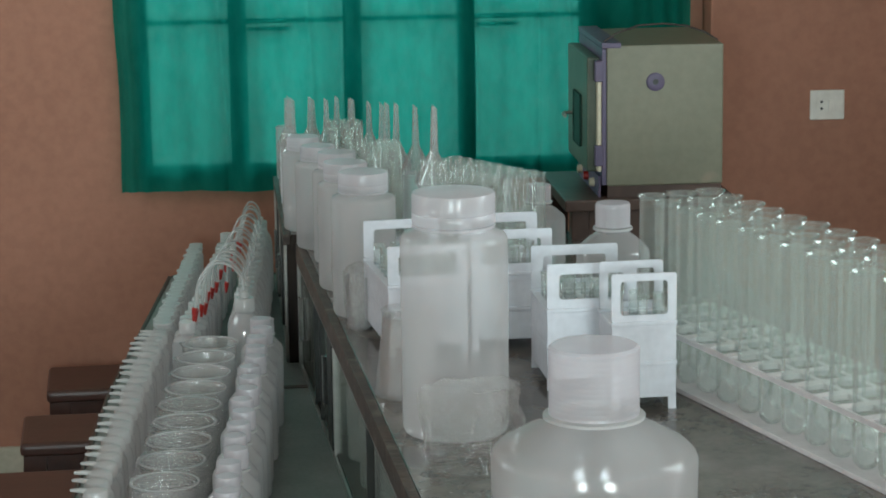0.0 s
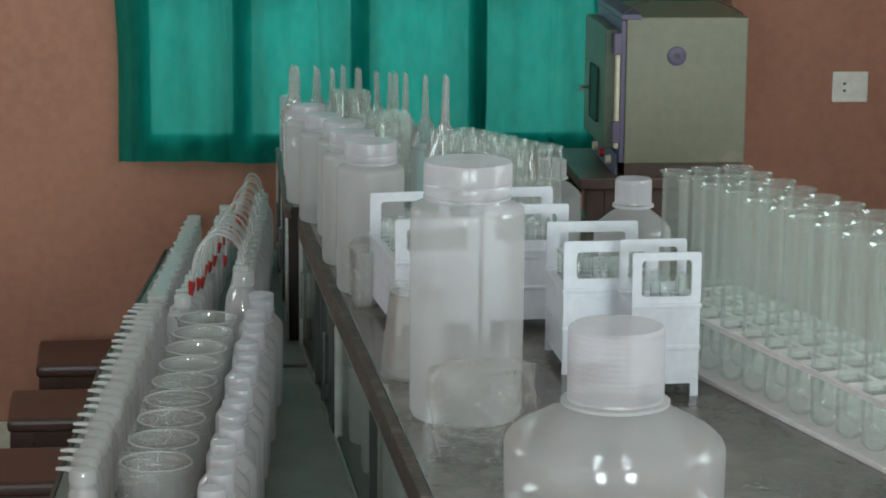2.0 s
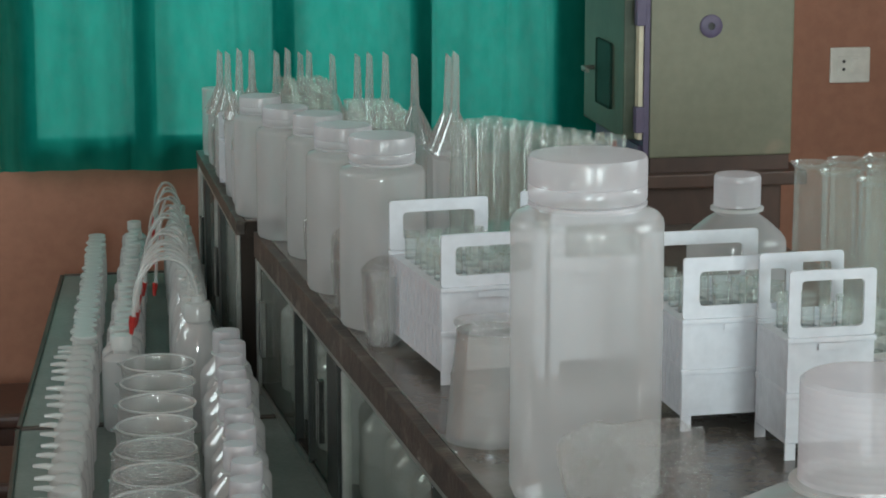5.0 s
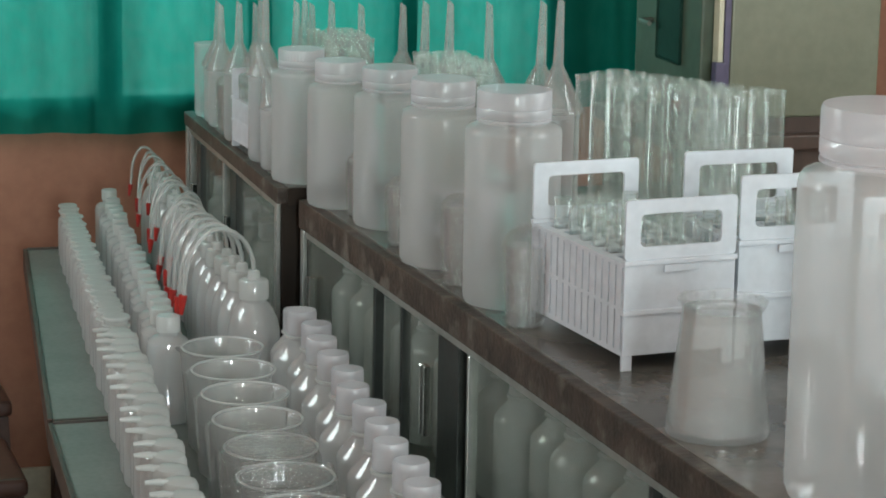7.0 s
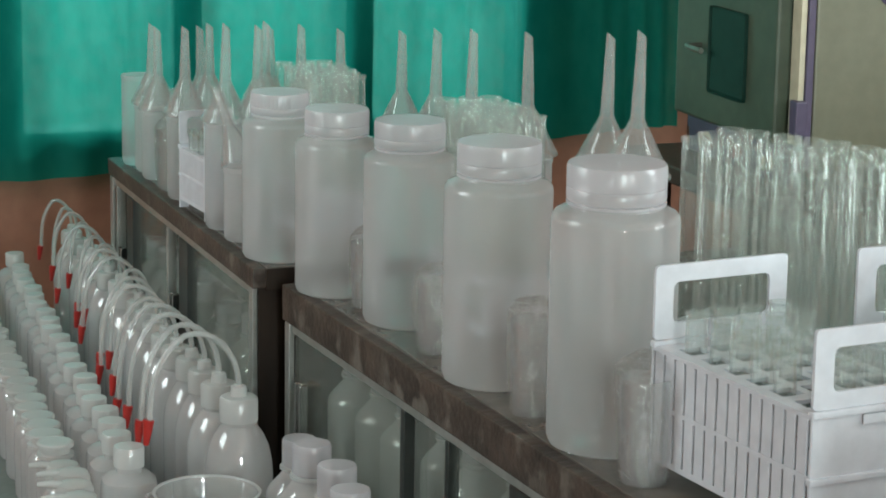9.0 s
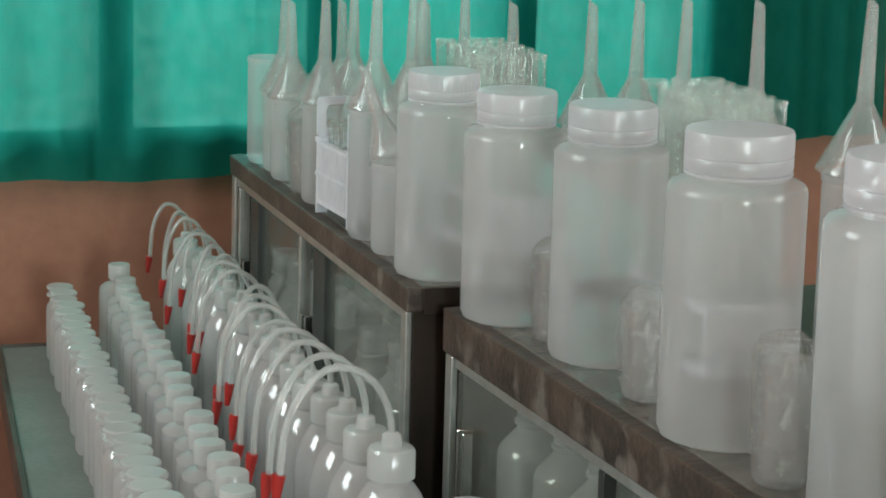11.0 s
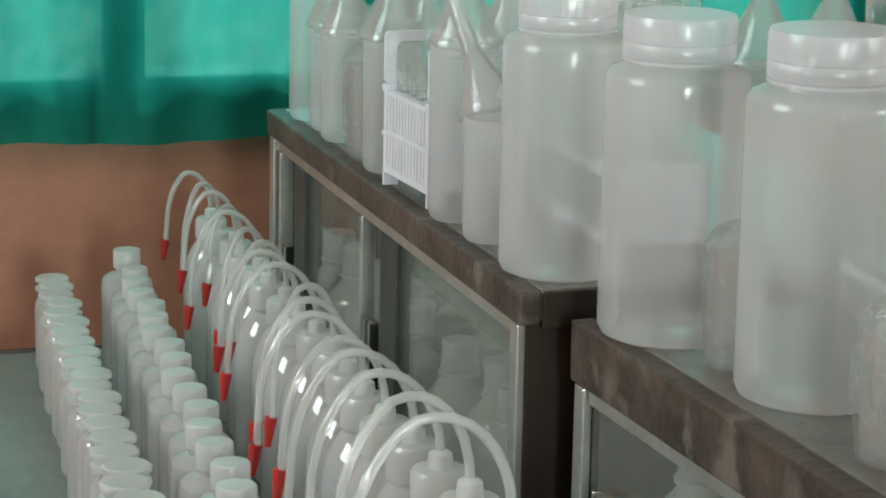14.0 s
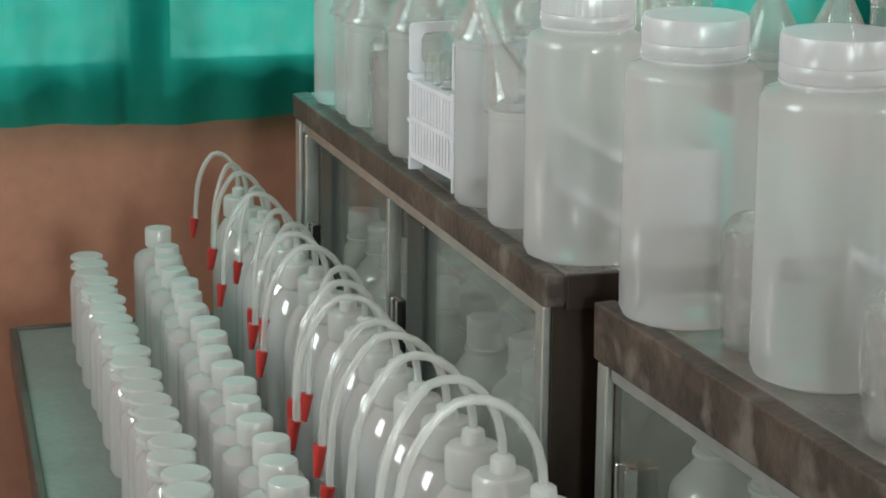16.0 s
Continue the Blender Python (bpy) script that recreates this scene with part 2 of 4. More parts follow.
def tube_along(points, radius, seg=10, bm=None, radii=None):
    bm = bm or bmesh.new()
    pts = [Vector(p) for p in points]
    rings = []
    side = None
    for i, p in enumerate(pts):
        d = (pts[min(i + 1, len(pts) - 1)] - pts[max(i - 1, 0)]).normalized()
        if side is None:
            side = d.orthogonal().normalized()
        side = (side - d * side.dot(d)).normalized()
        up = d.cross(side)
        r = radii[i] if radii else radius
        rings.append([bm.verts.new(p + (side * math.cos(2 * math.pi * k / seg) + up * math.sin(2 * math.pi * k / seg)) * r) for k in range(seg)])
    for a, b in zip(rings, rings[1:]):
        for k in range(seg):
            j = (k + 1) % seg
            bm.faces.new((a[k], a[j], b[j], b[k]))
    bm.faces.new(rings[0][::-1])
    bm.faces.new(rings[-1])
    return bm


def plan_prism(corners, z0, z1, bm=None):
    bm = bm or bmesh.new()
    lo = [bm.verts.new((x, y, z0)) for x, y in corners]
    hi = [bm.verts.new((x, y, z1)) for x, y in corners]
    bm.faces.new(lo[::-1])
    bm.faces.new(hi)
    for k in range(len(corners)):
        j = (k + 1) % len(corners)
        bm.faces.new((lo[k], lo[j], hi[j], hi[k]))
    bmesh.ops.recalc_face_normals(bm, faces=bm.faces)
    return bm


# ---- the room ----
FZ, TZ, WY, Z1 = -1.0, -0.275, 2.61, -0.011     # floor, bench top, window wall, top of the near cabinet
X0, X1, Y0, CZ = -1.7, 1.75, -4.6, 1.75
WX0, WX1, WZ0, WZ1 = -0.307, 0.83, -0.057, 1.1     # the curtained window


def structure(name, bm, material, label, category, smooth=None):
    return tagged(part(name, bm, material, smooth=smooth), label, category, kind="structure")


structure("floor", box(X0 - 0.2, X1 + 0.2, Y0 - 0.2, WY + 0.2, FZ - 0.1, FZ), FLOOR, "worn grey floor of the laboratory room", "floor")
structure("ceiling", box(X0 - 0.2, X1 + 0.2, Y0 - 0.2, WY + 0.2, CZ, CZ + 0.1), CEIL, "plain white painted ceiling", "ceiling")
bm = box(X0 - 0.2, WX0, WY, WY + 0.18, FZ, CZ)
box(WX1, X1 + 0.2, WY, WY + 0.18, FZ, CZ, bm=bm)
box(WX0, WX1, WY, WY + 0.18, FZ, WZ0, bm=bm)
box(WX0, WX1, WY, WY + 0.18, WZ1, CZ, bm=bm)
structure("wall_north", bm, WALL, "salmon painted wall with a curtained window", "wall")
structure("wall_pier", box(1.10, X1, 2.50, WY, FZ, CZ, 0.006), WALL, "salmon painted projecting wall pier with a switch", "wall")
# side wall openings are added out of view, only to admit the fill lamps
for nm, xa, xb, ya, yb in (("wall_east", X1, X1 + 0.18, -0.7, 0.2), ("wall_west", X0 - 0.18, X0, 1.05, 1.95)):
    bm = box(xa, xb, Y0, ya, FZ, CZ)
    box(xa, xb, yb, WY, FZ, CZ, bm=bm)
    box(xa, xb, ya, yb, FZ, 0.4, bm=bm)
    box(xa, xb, ya, yb, 1.3, CZ, bm=bm)
    structure(nm, bm, WALL, "salmon painted side wall with an unseen opening added for fill light", "wall")
bm = box(X0 - 0.2, -1.06, Y0 - 0.18, Y0, FZ, CZ)
box(-0.44, 0.64, Y0 - 0.18, Y0, FZ, CZ, bm=bm)
box(1.26, X1 + 0.2, Y0 - 0.18, Y0, FZ, CZ, bm=bm)
for a, b in ((-1.06, -0.44), (0.64, 1.26)):
    box(a, b, Y0 - 0.18, Y0, FZ, 0.2, bm=bm)
    box(a, b, Y0 - 0.18, Y0, 1.3, CZ, bm=bm)
structure("wall_south", bm, WALL, "salmon painted wall with two window openings", "wall")
structure("baseboard", box(X0, 1.10, WY - 0.012, WY, FZ, -0.74, 0.003), SKIRT, "pale painted skirting along the wall", "baseboard")
structure("ground", box(-400, 400, -400, 400, FZ - 0.5, FZ - 0.4), SKIRT, "bare pale ground outside the building", "ground")

# window: frame, mullions and bars just behind the cloth
win = thing("window_1", pose((WX0 + WX1) / 2, WY, 0.5), "dark timber window with bars behind the curtain", "window", kind="structure")
hw, hz0, hz1 = (WX1 - WX0) / 2, WZ0 - 0.5, WZ1 - 0.5
bm = box(-hw, -hw + 0.023, -0.024, 0.05, hz0, hz1)
box(hw - 0.050, hw, -0.024, 0.05, hz0, hz1, bm=bm)
box(-hw + 0.023, hw - 0.050, -0.024, 0.05, hz0, hz0 + 0.03, bm=bm)
box(-hw + 0.023, hw - 0.050, -0.024, 0.05, hz1 - 0.03, hz1, bm=bm)
part("window_frame", bm, FRAMEWOOD, win)
for xc in (-0.3275, -0.0445, 0.2385):
    part("mullion", box(xc - 0.023, xc + 0.023, -0.026, 0.05, hz0 + 0.03, hz1 - 0.03), FRAMEWOOD, win)
for zc in (-0.174, 0.19):
    part("window_bar", box(-hw + 0.023, hw - 0.050, -0.022, -0.012, zc - 0.007, zc + 0.007), FRAMEWOOD, win)

for xc in (-0.300, 0.266):
    part("latch", box(xc, xc + 0.10, -0.022, -0.012, -0.200, -0.189, 0.002), FRAMEWOOD, win)

# curtain with soft folds and a hem
bm = bmesh.new()
NX, NZ = 300, 30
CX0, CX1, CZ0, CZ1 = -0.362, 1.06, -0.092, 1.16
grid = []
for i in range(NX + 1):
    u = i / NX
    x = CX0 + (CX1 - CX0) * u
    col = []
    for k in range(NZ + 1):
        w = k / NZ
        z = CZ0 + (CZ1 - CZ0) * w
        fold = 0.0045 * math.sin(u * 46 + 1.3 * math.sin(u * 9)) + 0.004 * math.sin(u * 103 + 2 * w) + 0.005 * noise.noise((u * 8, w * 3, 0.3))
        crease = 0.006 * sum(math.exp(-((u - c0 - 0.004 * math.sin(9 * w + c0 * 40)) / 0.0035) ** 2) for c0 in (0.185, 0.335, 0.39, 0.62, 0.735, 0.79))
        edge = max(0.0, (u - 0.86) / 0.14) + max(0.0, (0.07 - u) / 0.07)
        fold += 0.008 * edge * math.sin(u * 230)
        sag = 0.012 * math.sin(u * 3.1) + 0.006 * noise.noise((u * 6, 0, 4.0))
        col.append(bm.verts.new((x + 0.012 * noise.noise((u * 3, w * 4, 7)), WY - 0.040 + fold + crease, z - sag * (1 - w) + 0.03 * u * (1 - w))))
    grid.append(col)
for i in range(NX):
    for k in range(NZ):
        bm.faces.new((grid[i][k], grid[i + 1][k], grid[i + 1][k + 1], grid[i][k + 1]))
curtain = thing("curtain", pose(0, 0, 0), "teal green cloth curtain drawn across the window", "curtain")
part("cloth", bm, CURTAIN, curtain, smooth=180)
part("curtain_rod", tube_along([(CX0 - 0.05, WY - 0.04, CZ1 - 0.005), (CX1 + 0.05, WY - 0.04, CZ1 - 0.005)], 0.008), ALU, curtain)

# switch on the pier
sw = thing("switch_plate", pose(1.395, 2.50, 0.094) @ Matrix.Diagonal((1.28, 1, 1.2, 1)), "white plastic switch and socket plate on the wall", "switch")
part("plate", box(-0.034, 0.034, -0.008, 0.0, -0.031, 0.031, 0.003), SWITCHWHITE, sw)
part("insert", box(-0.022, 0.022, -0.0105, -0.008, -0.016, 0.016, 0.001), SWITCHWHITE, sw)
part("rocker", box(0.001, 0.011, -0.0145, -0.0105, -0.012, 0.012, 0.001), SWITCHWHITE, sw, "white rocker switch")
for zc in (-0.007, 0.007):
    part("socket_hole", lathe([(0, 0), (0.0028, 0), (0.0028, 0.001), (0, 0.001)], 12), BLACK, sw, at=pose(-0.012, -0.0105, zc, 90))

# ---- benches ----


def bench(name, corners, label, legs):
    b = thing(name, pose(0, 0, 0), label, "table")
    part("tabletop", plan_prism(corners, TZ - 0.028, TZ), LAMINATE, b)
    for k in range(len(corners)):
        p, q = Vector((*corners[k], 0)), Vector((*corners[(k + 1) % len(corners)], 0))
        d = (q - p).normalized()
        n = Vector((d.y, -d.x, 0))
        m = Matrix.Translation(p + Vector((0, 0, TZ))) @ Matrix(((d.x, n.x, 0, 0), (d.y, n.y, 0, 0), (0, 0, 1, 0), (0, 0, 0, 1)))
        part("edge_strip", box(0, (q - p).length, 0.0005, 0.008, -0.034, 0.003, 0.0015), EDGE, b, at=m)
    for x, y in legs:
        part("leg", box(x - 0.025, x + 0.025, y - 0.025, y + 0.025, FZ, TZ - 0.028, 0.003), STANDWOOD, b)
    return b


bench("bench", [(-0.352, 1.285), (-0.462, -0.90), (0.75, -0.90), (0.75, 1.285)], "grey green laminate bench with a dark wooden edge",
      [(-0.29, 1.2), (-0.39, -0.80), (0.69, -0.80), (0.69, 1.2)])
bench("bench", [(-0.245, 2.41), (-0.350, 1.303), (0.46, 1.303), (0.46, 2.41)], "grey green laminate bench standing against the window wall",
      [(-0.19, 2.35), (-0.29, 1.38), (0.41, 1.38), (0.41, 2.35)])

# ---- glazed display cabinets on the benches ----


def cabinet(at, length, depth, h, label, stiles, pulls, lip):
    """Local x runs along the front from the far end, y into the cabinet, z from the bench to the top."""
    c = thing("display_cabinet", at, label, "cabinet")
    part("top", box(-0.004, length + 0.004, 0.012, depth + 0.004, h - 0.022, h, 0.002), TOPWOOD, c, "dusty brown board top")
    bm = box(-0.006, length + 0.006, -0.004, 0.0115, h - lip, h - 0.0005, 0.002)
    for v in bm.verts:
        v.co += Vector((0, 0.0015, 0.0012)) * noise.noise(v.co * 40)
    part("lipping", bm, LIPPING, c, "chipped and worn wooden lipping")
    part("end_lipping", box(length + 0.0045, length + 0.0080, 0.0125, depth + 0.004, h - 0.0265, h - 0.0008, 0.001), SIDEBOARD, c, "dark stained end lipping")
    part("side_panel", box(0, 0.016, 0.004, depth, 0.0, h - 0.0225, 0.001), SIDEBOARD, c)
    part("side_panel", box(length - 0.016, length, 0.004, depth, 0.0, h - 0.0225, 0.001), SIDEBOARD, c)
    part("back_panel", box(0.0165, length - 0.0165, depth - 0.012, depth, 0.0, h - 0.0225), TOPWOOD, c)
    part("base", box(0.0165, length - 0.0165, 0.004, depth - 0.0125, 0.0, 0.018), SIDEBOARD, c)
    part("shelf", box(0.0165, length - 0.0165, 0.03, depth - 0.0125, 0.20, 0.206), PANE, c, "clear glass shelf")
    part("top_rail", box(0.017, length - 0.017, 0.0005, 0.011, h - lip - 0.0105, h - lip - 0.0005), ALU, c)
    part("bottom_rail", box(0.017, length - 0.017, 0.0005, 0.011, 0.0005, 0.012), ALU, c)
    edges = [0.016] + [s for s, _ in stiles] + [length - 0.016]
    for k in range(len(edges) - 1):
        off = 0.004 if k % 2 == 0 else 0.010
        p = part("pane", box(edges[k] + 0.002, edges[k + 1] - 0.002, off, off + 0.003, 0.0125, h - lip - 0.011), PANE, c, "tinted sliding glass pane")
        p.visible_shadow = False
    for s, w in stiles:
        part("stile", box(s - w / 2, s + w / 2, -0.001, 0.012, 0.0125, h - lip - 0.011, 0.0015), BLACK if w > 0.006 else ALU, c)
    part("corner_post", box(0.0005, 0.0155, -0.003, 0.004, 0.0, h - lip - 0.0005, 0.0015), ALU, c)
    part("corner_post", box(length - 0.0155, length - 0.0005, -0.003, 0.004, 0.0, h - lip - 0.0005, 0.0015), ALU, c)
    for s in pulls:
        bm = box(s - 0.009, s - 0.006, -0.006, 0.0035, 0.07, 0.16, 0.001)
        box(s + 0.006, s + 0.009, -0.006, 0.0035, 0.07, 0.16, 0.001, bm=bm)
        box(s - 0.006, s + 0.006, -0.002, 0.0035, 0.07, 0.16, bm=bm)
        part("pull", bm, CHROME, c, "bright metal finger pull")
    return c


U1 = Vector((0.048, -1, 0)).normalized()
CAB1 = Matrix(((U1.x, -U1.y, 0, 0.033), (U1.y, U1.x, 0, 1.455), (0, 0, 1, TZ), (0, 0, 0, 1)))
CAB2 = Matrix(((0, 1, 0, 0.008), (-1, 0, 0, 2.215), (0, 0, 1, TZ), (0, 0, 0, 1)))
cabinet(CAB1, 2.25, 0.78, Z1 - TZ, "glass fronted display cabinet with a worn brown top", [(0.348, 0.010), (0.462, 0.008), (0.645, 0.075), (0.715, 0.006), (1.25, 0.008)], [0.05, 0.56], 0.042)
cabinet(CAB2, 0.715, 0.36, -TZ, "glass fronted display cabinet with a dark side panel", [(0.030, 0.006), (0.110, 0.034), (0.313, 0.006), (0.395, 0.045)], [0.065, 0.350], 0.024)


def grown(y):
    """Sizes of the ware along the bench: the near pieces are of larger capacity."""
    return float(np.interp(y, [-0.4, 0, 0.2, 0.45, 0.78, 1.0, 1.25, 1.4, 1.55, 2.0, 2.34, 2.57], [1.65, 1.5, 1.42, 1.34, 1.25, 1.16, 1.06, 1.0, 0.94, 0.85, 0.80, 0.77]))


def on_bench(y):
    return min(grown(y), 1.10)


def sized(k):
    return Matrix.Diagonal((k, k, k, 1))


# ---- bottles and other ware: one of each kind, then copies ----


def wide_bottle(at, h, d, label):
    b = thing("wide_mouth_bottle", at, label, "bottle", "wide mouth bottles on the cabinets")
    r = d / 2
    bm = lathe([(0, 0.006), (r * 0.55, 0.004), (r * 0.84, 0), (r * 0.95, h * 0.012), (r, h * 0.04), (r, h * 0.80), (r * 0.985, h * 0.818), (r * 0.93, h * 0.832), (r * 0.80, h * 0.841),
                (r * 0.73, h * 0.848), (r * 0.70, h * 0.862), (r * 0.70, h * 0.872)], 40)
    part("body", bm, PP, b, smooth=40)
    cr = r * 0.775
    prof = [(r * 0.70, h * 0.871), (cr * 0.98, h * 0.872), (cr, h * 0.88), (cr, h * 0.912), (cr * 0.985, h * 0.916), (cr, h * 0.92), (cr, h * 0.985), (cr * 0.97, h * 0.997), (cr * 0.85, h), (0, h)]
    bm = lathe(prof, 88)
    for i, v in enumerate(bm.verts):
        if h * 0.885 < v.co.z < h * 0.985 and i % 2:
            v.co.x, v.co.y = v.co.x * 0.982, v.co.y * 0.982
    part("cap", bm, PPCAP, b, "pale ribbed screw cap", smooth=30)
    part("neck_ring", lathe([(r * 0.70, h * 0.856), (cr * 1.0, h * 0.858), (cr * 1.0, h * 0.866), (r * 0.70, h * 0.868)], 40), PPCAP, b, smooth=40)
    return b


for x, y, k, z, turn in ((0.129, 0.778, 1.164, Z1, 0), (0.110, 1.009, 1.074, Z1, 14), (0.107, 1.255, 0.986, Z1, 28), (0.076, 1.408, 0.937, Z1, 44), (0.052, 1.547, 0.881, 0, 60)):
    wide_bottle(pose(x, y, z, rz=turn), 0.2228 * k, 0.099 * k, "milky plastic wide mouth bottle with a ribbed cap")
wide_bottle(pose(0.212, -0.030, Z1), 0.362, 0.158, "large milky plastic wide mouth bottle near the cabinet edge")


def narrow_bottle(at, h, d, label, square=0.0, group="", cap=0.45, mat=None, neck=0.80, shoulder=0.66):
    b = thing("narrow_mouth_bottle", at, label, "bottle", group)
    r, mat = d / 2, mat or PP
    cr = r * cap
    g = neck - shoulder
    bm = lathe([(0, 0.004), (r * 0.8, 0), (r * 0.95, h * 0.015), (r, h * 0.05), (r, h * shoulder), (r * 0.975, h * (shoulder + g * 0.14)), (r * 0.90, h * (shoulder + g * 0.32)), (r * 0.62, h * (shoulder + g * 0.76)),
                (cr * 1.02, h * (neck - g * 0.08)), (cr * 0.92, h * neck), (cr * 0.92, h * (neck + 0.03))], 36, square=square)
    part("body", bm, mat, b, smooth=40)
    c0 = neck + 0.04
    part("collar", lathe([(cr * 0.9, h * (c0 - 0.025)), (cr * 1.13, h * (c0 - 0.023)), (cr * 1.13, h * (c0 - 0.008)), (cr * 0.9, h * (c0 - 0.006))], 32), LDCAP, b, smooth=40)
    prof = [(cr * 0.9, h * (c0 - 0.002)), (cr, h * c0)]
    n = max(4, int((1 - c0) * h / 0.007))
    for k in range(n):
        z = h * (c0 + 0.01 + (0.97 - c0) * k / n)
        prof += [(cr, z), (cr * 0.996, z + h * 0.005), (cr, z + h * 0.010)]
    prof += [(cr, h * 0.985), (cr * 0.93, h), (0, h)]
    bm = lathe(prof, 64)
    for i, v in enumerate(bm.verts):
        if h * (c0 + 0.01) < v.co.z < h * 0.98 and i % 2:
            v.co.x, v.co.y = v.co.x * 0.975, v.co.y * 0.975
    part("cap", bm, PPCAP, b, "frosted ribbed screw cap", smooth=35)
    return b


narrow_bottle(pose(0.346, -0.50, Z1), 0.240, 0.268, "squat milky bottle with a frosted ribbed cap", 0.25, cap=0.44, neck=0.585, shoulder=0.39)
narrow_bottle(pose(0.528, 0.475, Z1), 0.245, 0.122, "milky bottle with a frosted cap beside the racks", 0.3, cap=0.48)
narrow_bottle(pose(0.470, 0.985, Z1), 0.190, 0.100, "milky bottle with a frosted cap behind the racks", 0.3, cap=0.46)

# row of capped bottles in front of the cabinet
K0 = narrow_bottle(pose(-0.044, 1.16, TZ), 0.175, 0.068, "white plastic bottle with a smooth screw cap", 0.15, "capped bottles on the bench", 0.52, LD)
y = 1.16
for k in range(1, 18):
    y -= 0.0685 * on_bench(y)
    copy_thing(K0, pose(-0.040 - 0.072 * (1.24 - y) - 0.004 * math.sin(k * 2.3), y, TZ, rz=37 * k) @ sized(on_bench(y)))

# ware stored behind the glass
for m, n, step, off, deep, big in ((CAB1, 20, 0.086, 0.07, 0.062, 1.05), (CAB2, 10, 0.066, 0.06, 0.050, 0.86), (CAB1, 17, 0.100, 0.11, 0.150, 1.1), (CAB2, 8, 0.078, 0.08, 0.125, 0.9)):
    for k in range(n):
        p = m @ Vector((off + step * k + 0.005 * math.sin(k * 5.1), deep + 0.007 * math.sin(k * 2.9), 0.0185))
        ob = copy_thing(K0, pose(p.x, p.y, p.z, rz=53 * k) @ sized(big))
        tagged(ob, "white plastic bottle stored inside a glazed cabinet", group="bottles stored in cabinets")

# square bottles
def square_bottle(at):
    b = thing("square_bottle", at, "white square plastic bottle with a flat screw cap", "bottle", "square bottles on the bench")
    r = 0.0285
    bm = lathe([(0, 0.003), (r * 0.85, 0), (r, 0.006), (r, 0.098), (r * 0.94, 0.106), (r * 0.7, 0.112), (0.0125, 0.1145), (0.0125, 0.12)], 28, square=0.75)
    for v in bm.verts:
        v.co.y *= 0.93
    part("body", bm, LD, b, smooth=35)
    part("cap", lathe([(0.0125, 0.119), (0.0155, 0.12), (0.0155, 0.139), (0.0145, 0.1405), (0, 0.1405)], 24), LDCAP, b, smooth=35)
    return b


S0 = square_bottle(pose(-0.110, 2.33, TZ))
S0.scale = [0.86] * 3
y = 2.33
for k in range(1, 21):
    y -= 0.0595 * grown(y)
    copy_thing(S0, pose(-0.110 - 0.082 * (2.33 - y) + 0.003 * math.sin(k * 1.9), y, TZ, rz=4 * math.sin(k * 3.1) - 5) @ sized(grown(y) / 0.86))

# small jars with flat flanged stoppers, then dropper jars with side spouts
def flange_jar(at):
    b = thing("flanged_jar", at, "small white plastic jar with a flat flanged stopper", "jar", "small jars on the bench")
    r = 0.0215
    part("body", lathe([(0, 0.003), (r * 0.85, 0), (r, 0.006), (r, 0.078), (r * 0.93, 0.088), (r * 0.72, 0.094), (0.0145, 0.097), (0.0145, 0.102)], 24), LD, b, smooth=35)
    part("stopper", lathe([(0.0145, 0.101), (0.0205, 0.102), (0.0205, 0.1055), (0.0165, 0.1065), (0.0165, 0.112), (0.0205, 0.1135), (0.0205, 0.117), (0.0185, 0.1185), (0, 0.1185)], 24), LDCAP, b, smooth=35)
    return b


def dropper_jar(at):
    b = thing("dropper_jar", at, "small white dropper jar with a sideways spout", "jar", "dropper jars on the bench")
    r = 0.0215
    part("body", lathe([(0, 0.003), (r * 0.85, 0), (r, 0.006), (r, 0.074), (r * 0.93, 0.084), (r * 0.74, 0.09), (0.016, 0.093), (0.016, 0.098)], 24), LD, b, smooth=35)
    cap = part("cap", lathe([(0.016, 0.097), (0.019, 0.098), (0.019, 0.110), (0.0165, 0.116), (0.010, 0.1185), (0, 0.119)], 24), LDCAP, b, smooth=35)
    part("spout", tube_along([(-0.012, 0, 0.1145), (-0.022, 0, 0.1165), (-0.036, 0, 0.1165)], 0.003, 10, radii=[0.0042, 0.0036, 0.0022]), LDCAP, cap, smooth=40)
    return b


def row_x(y):
    return -0.182 - (2.34 - y) * 0.0715


J0 = flange_jar(pose(row_x(2.34), 2.34, TZ))
J0.scale = [0.80] * 3
y = 2.34
for k in range(1, 25):
    y -= 0.0445 * grown(y)
    copy_thing(J0, pose(row_x(y) + 0.003 * math.sin(k * 2.7), y, TZ, rz=20 * k) @ sized(grown(y) / 0.80))
D0 = dropper_jar(pose(row_x(1.33), 1.33, TZ, rz=-6))
y = 1.33
for k in range(1, 24):
    y -= 0.0450 * on_bench(y)
    copy_thing(D0, pose(row_x(y) + 0.003 * math.sin(k * 1.7), y, TZ, rz=7 * math.sin(k * 2.2) - 4) @ sized(on_bench(y)))

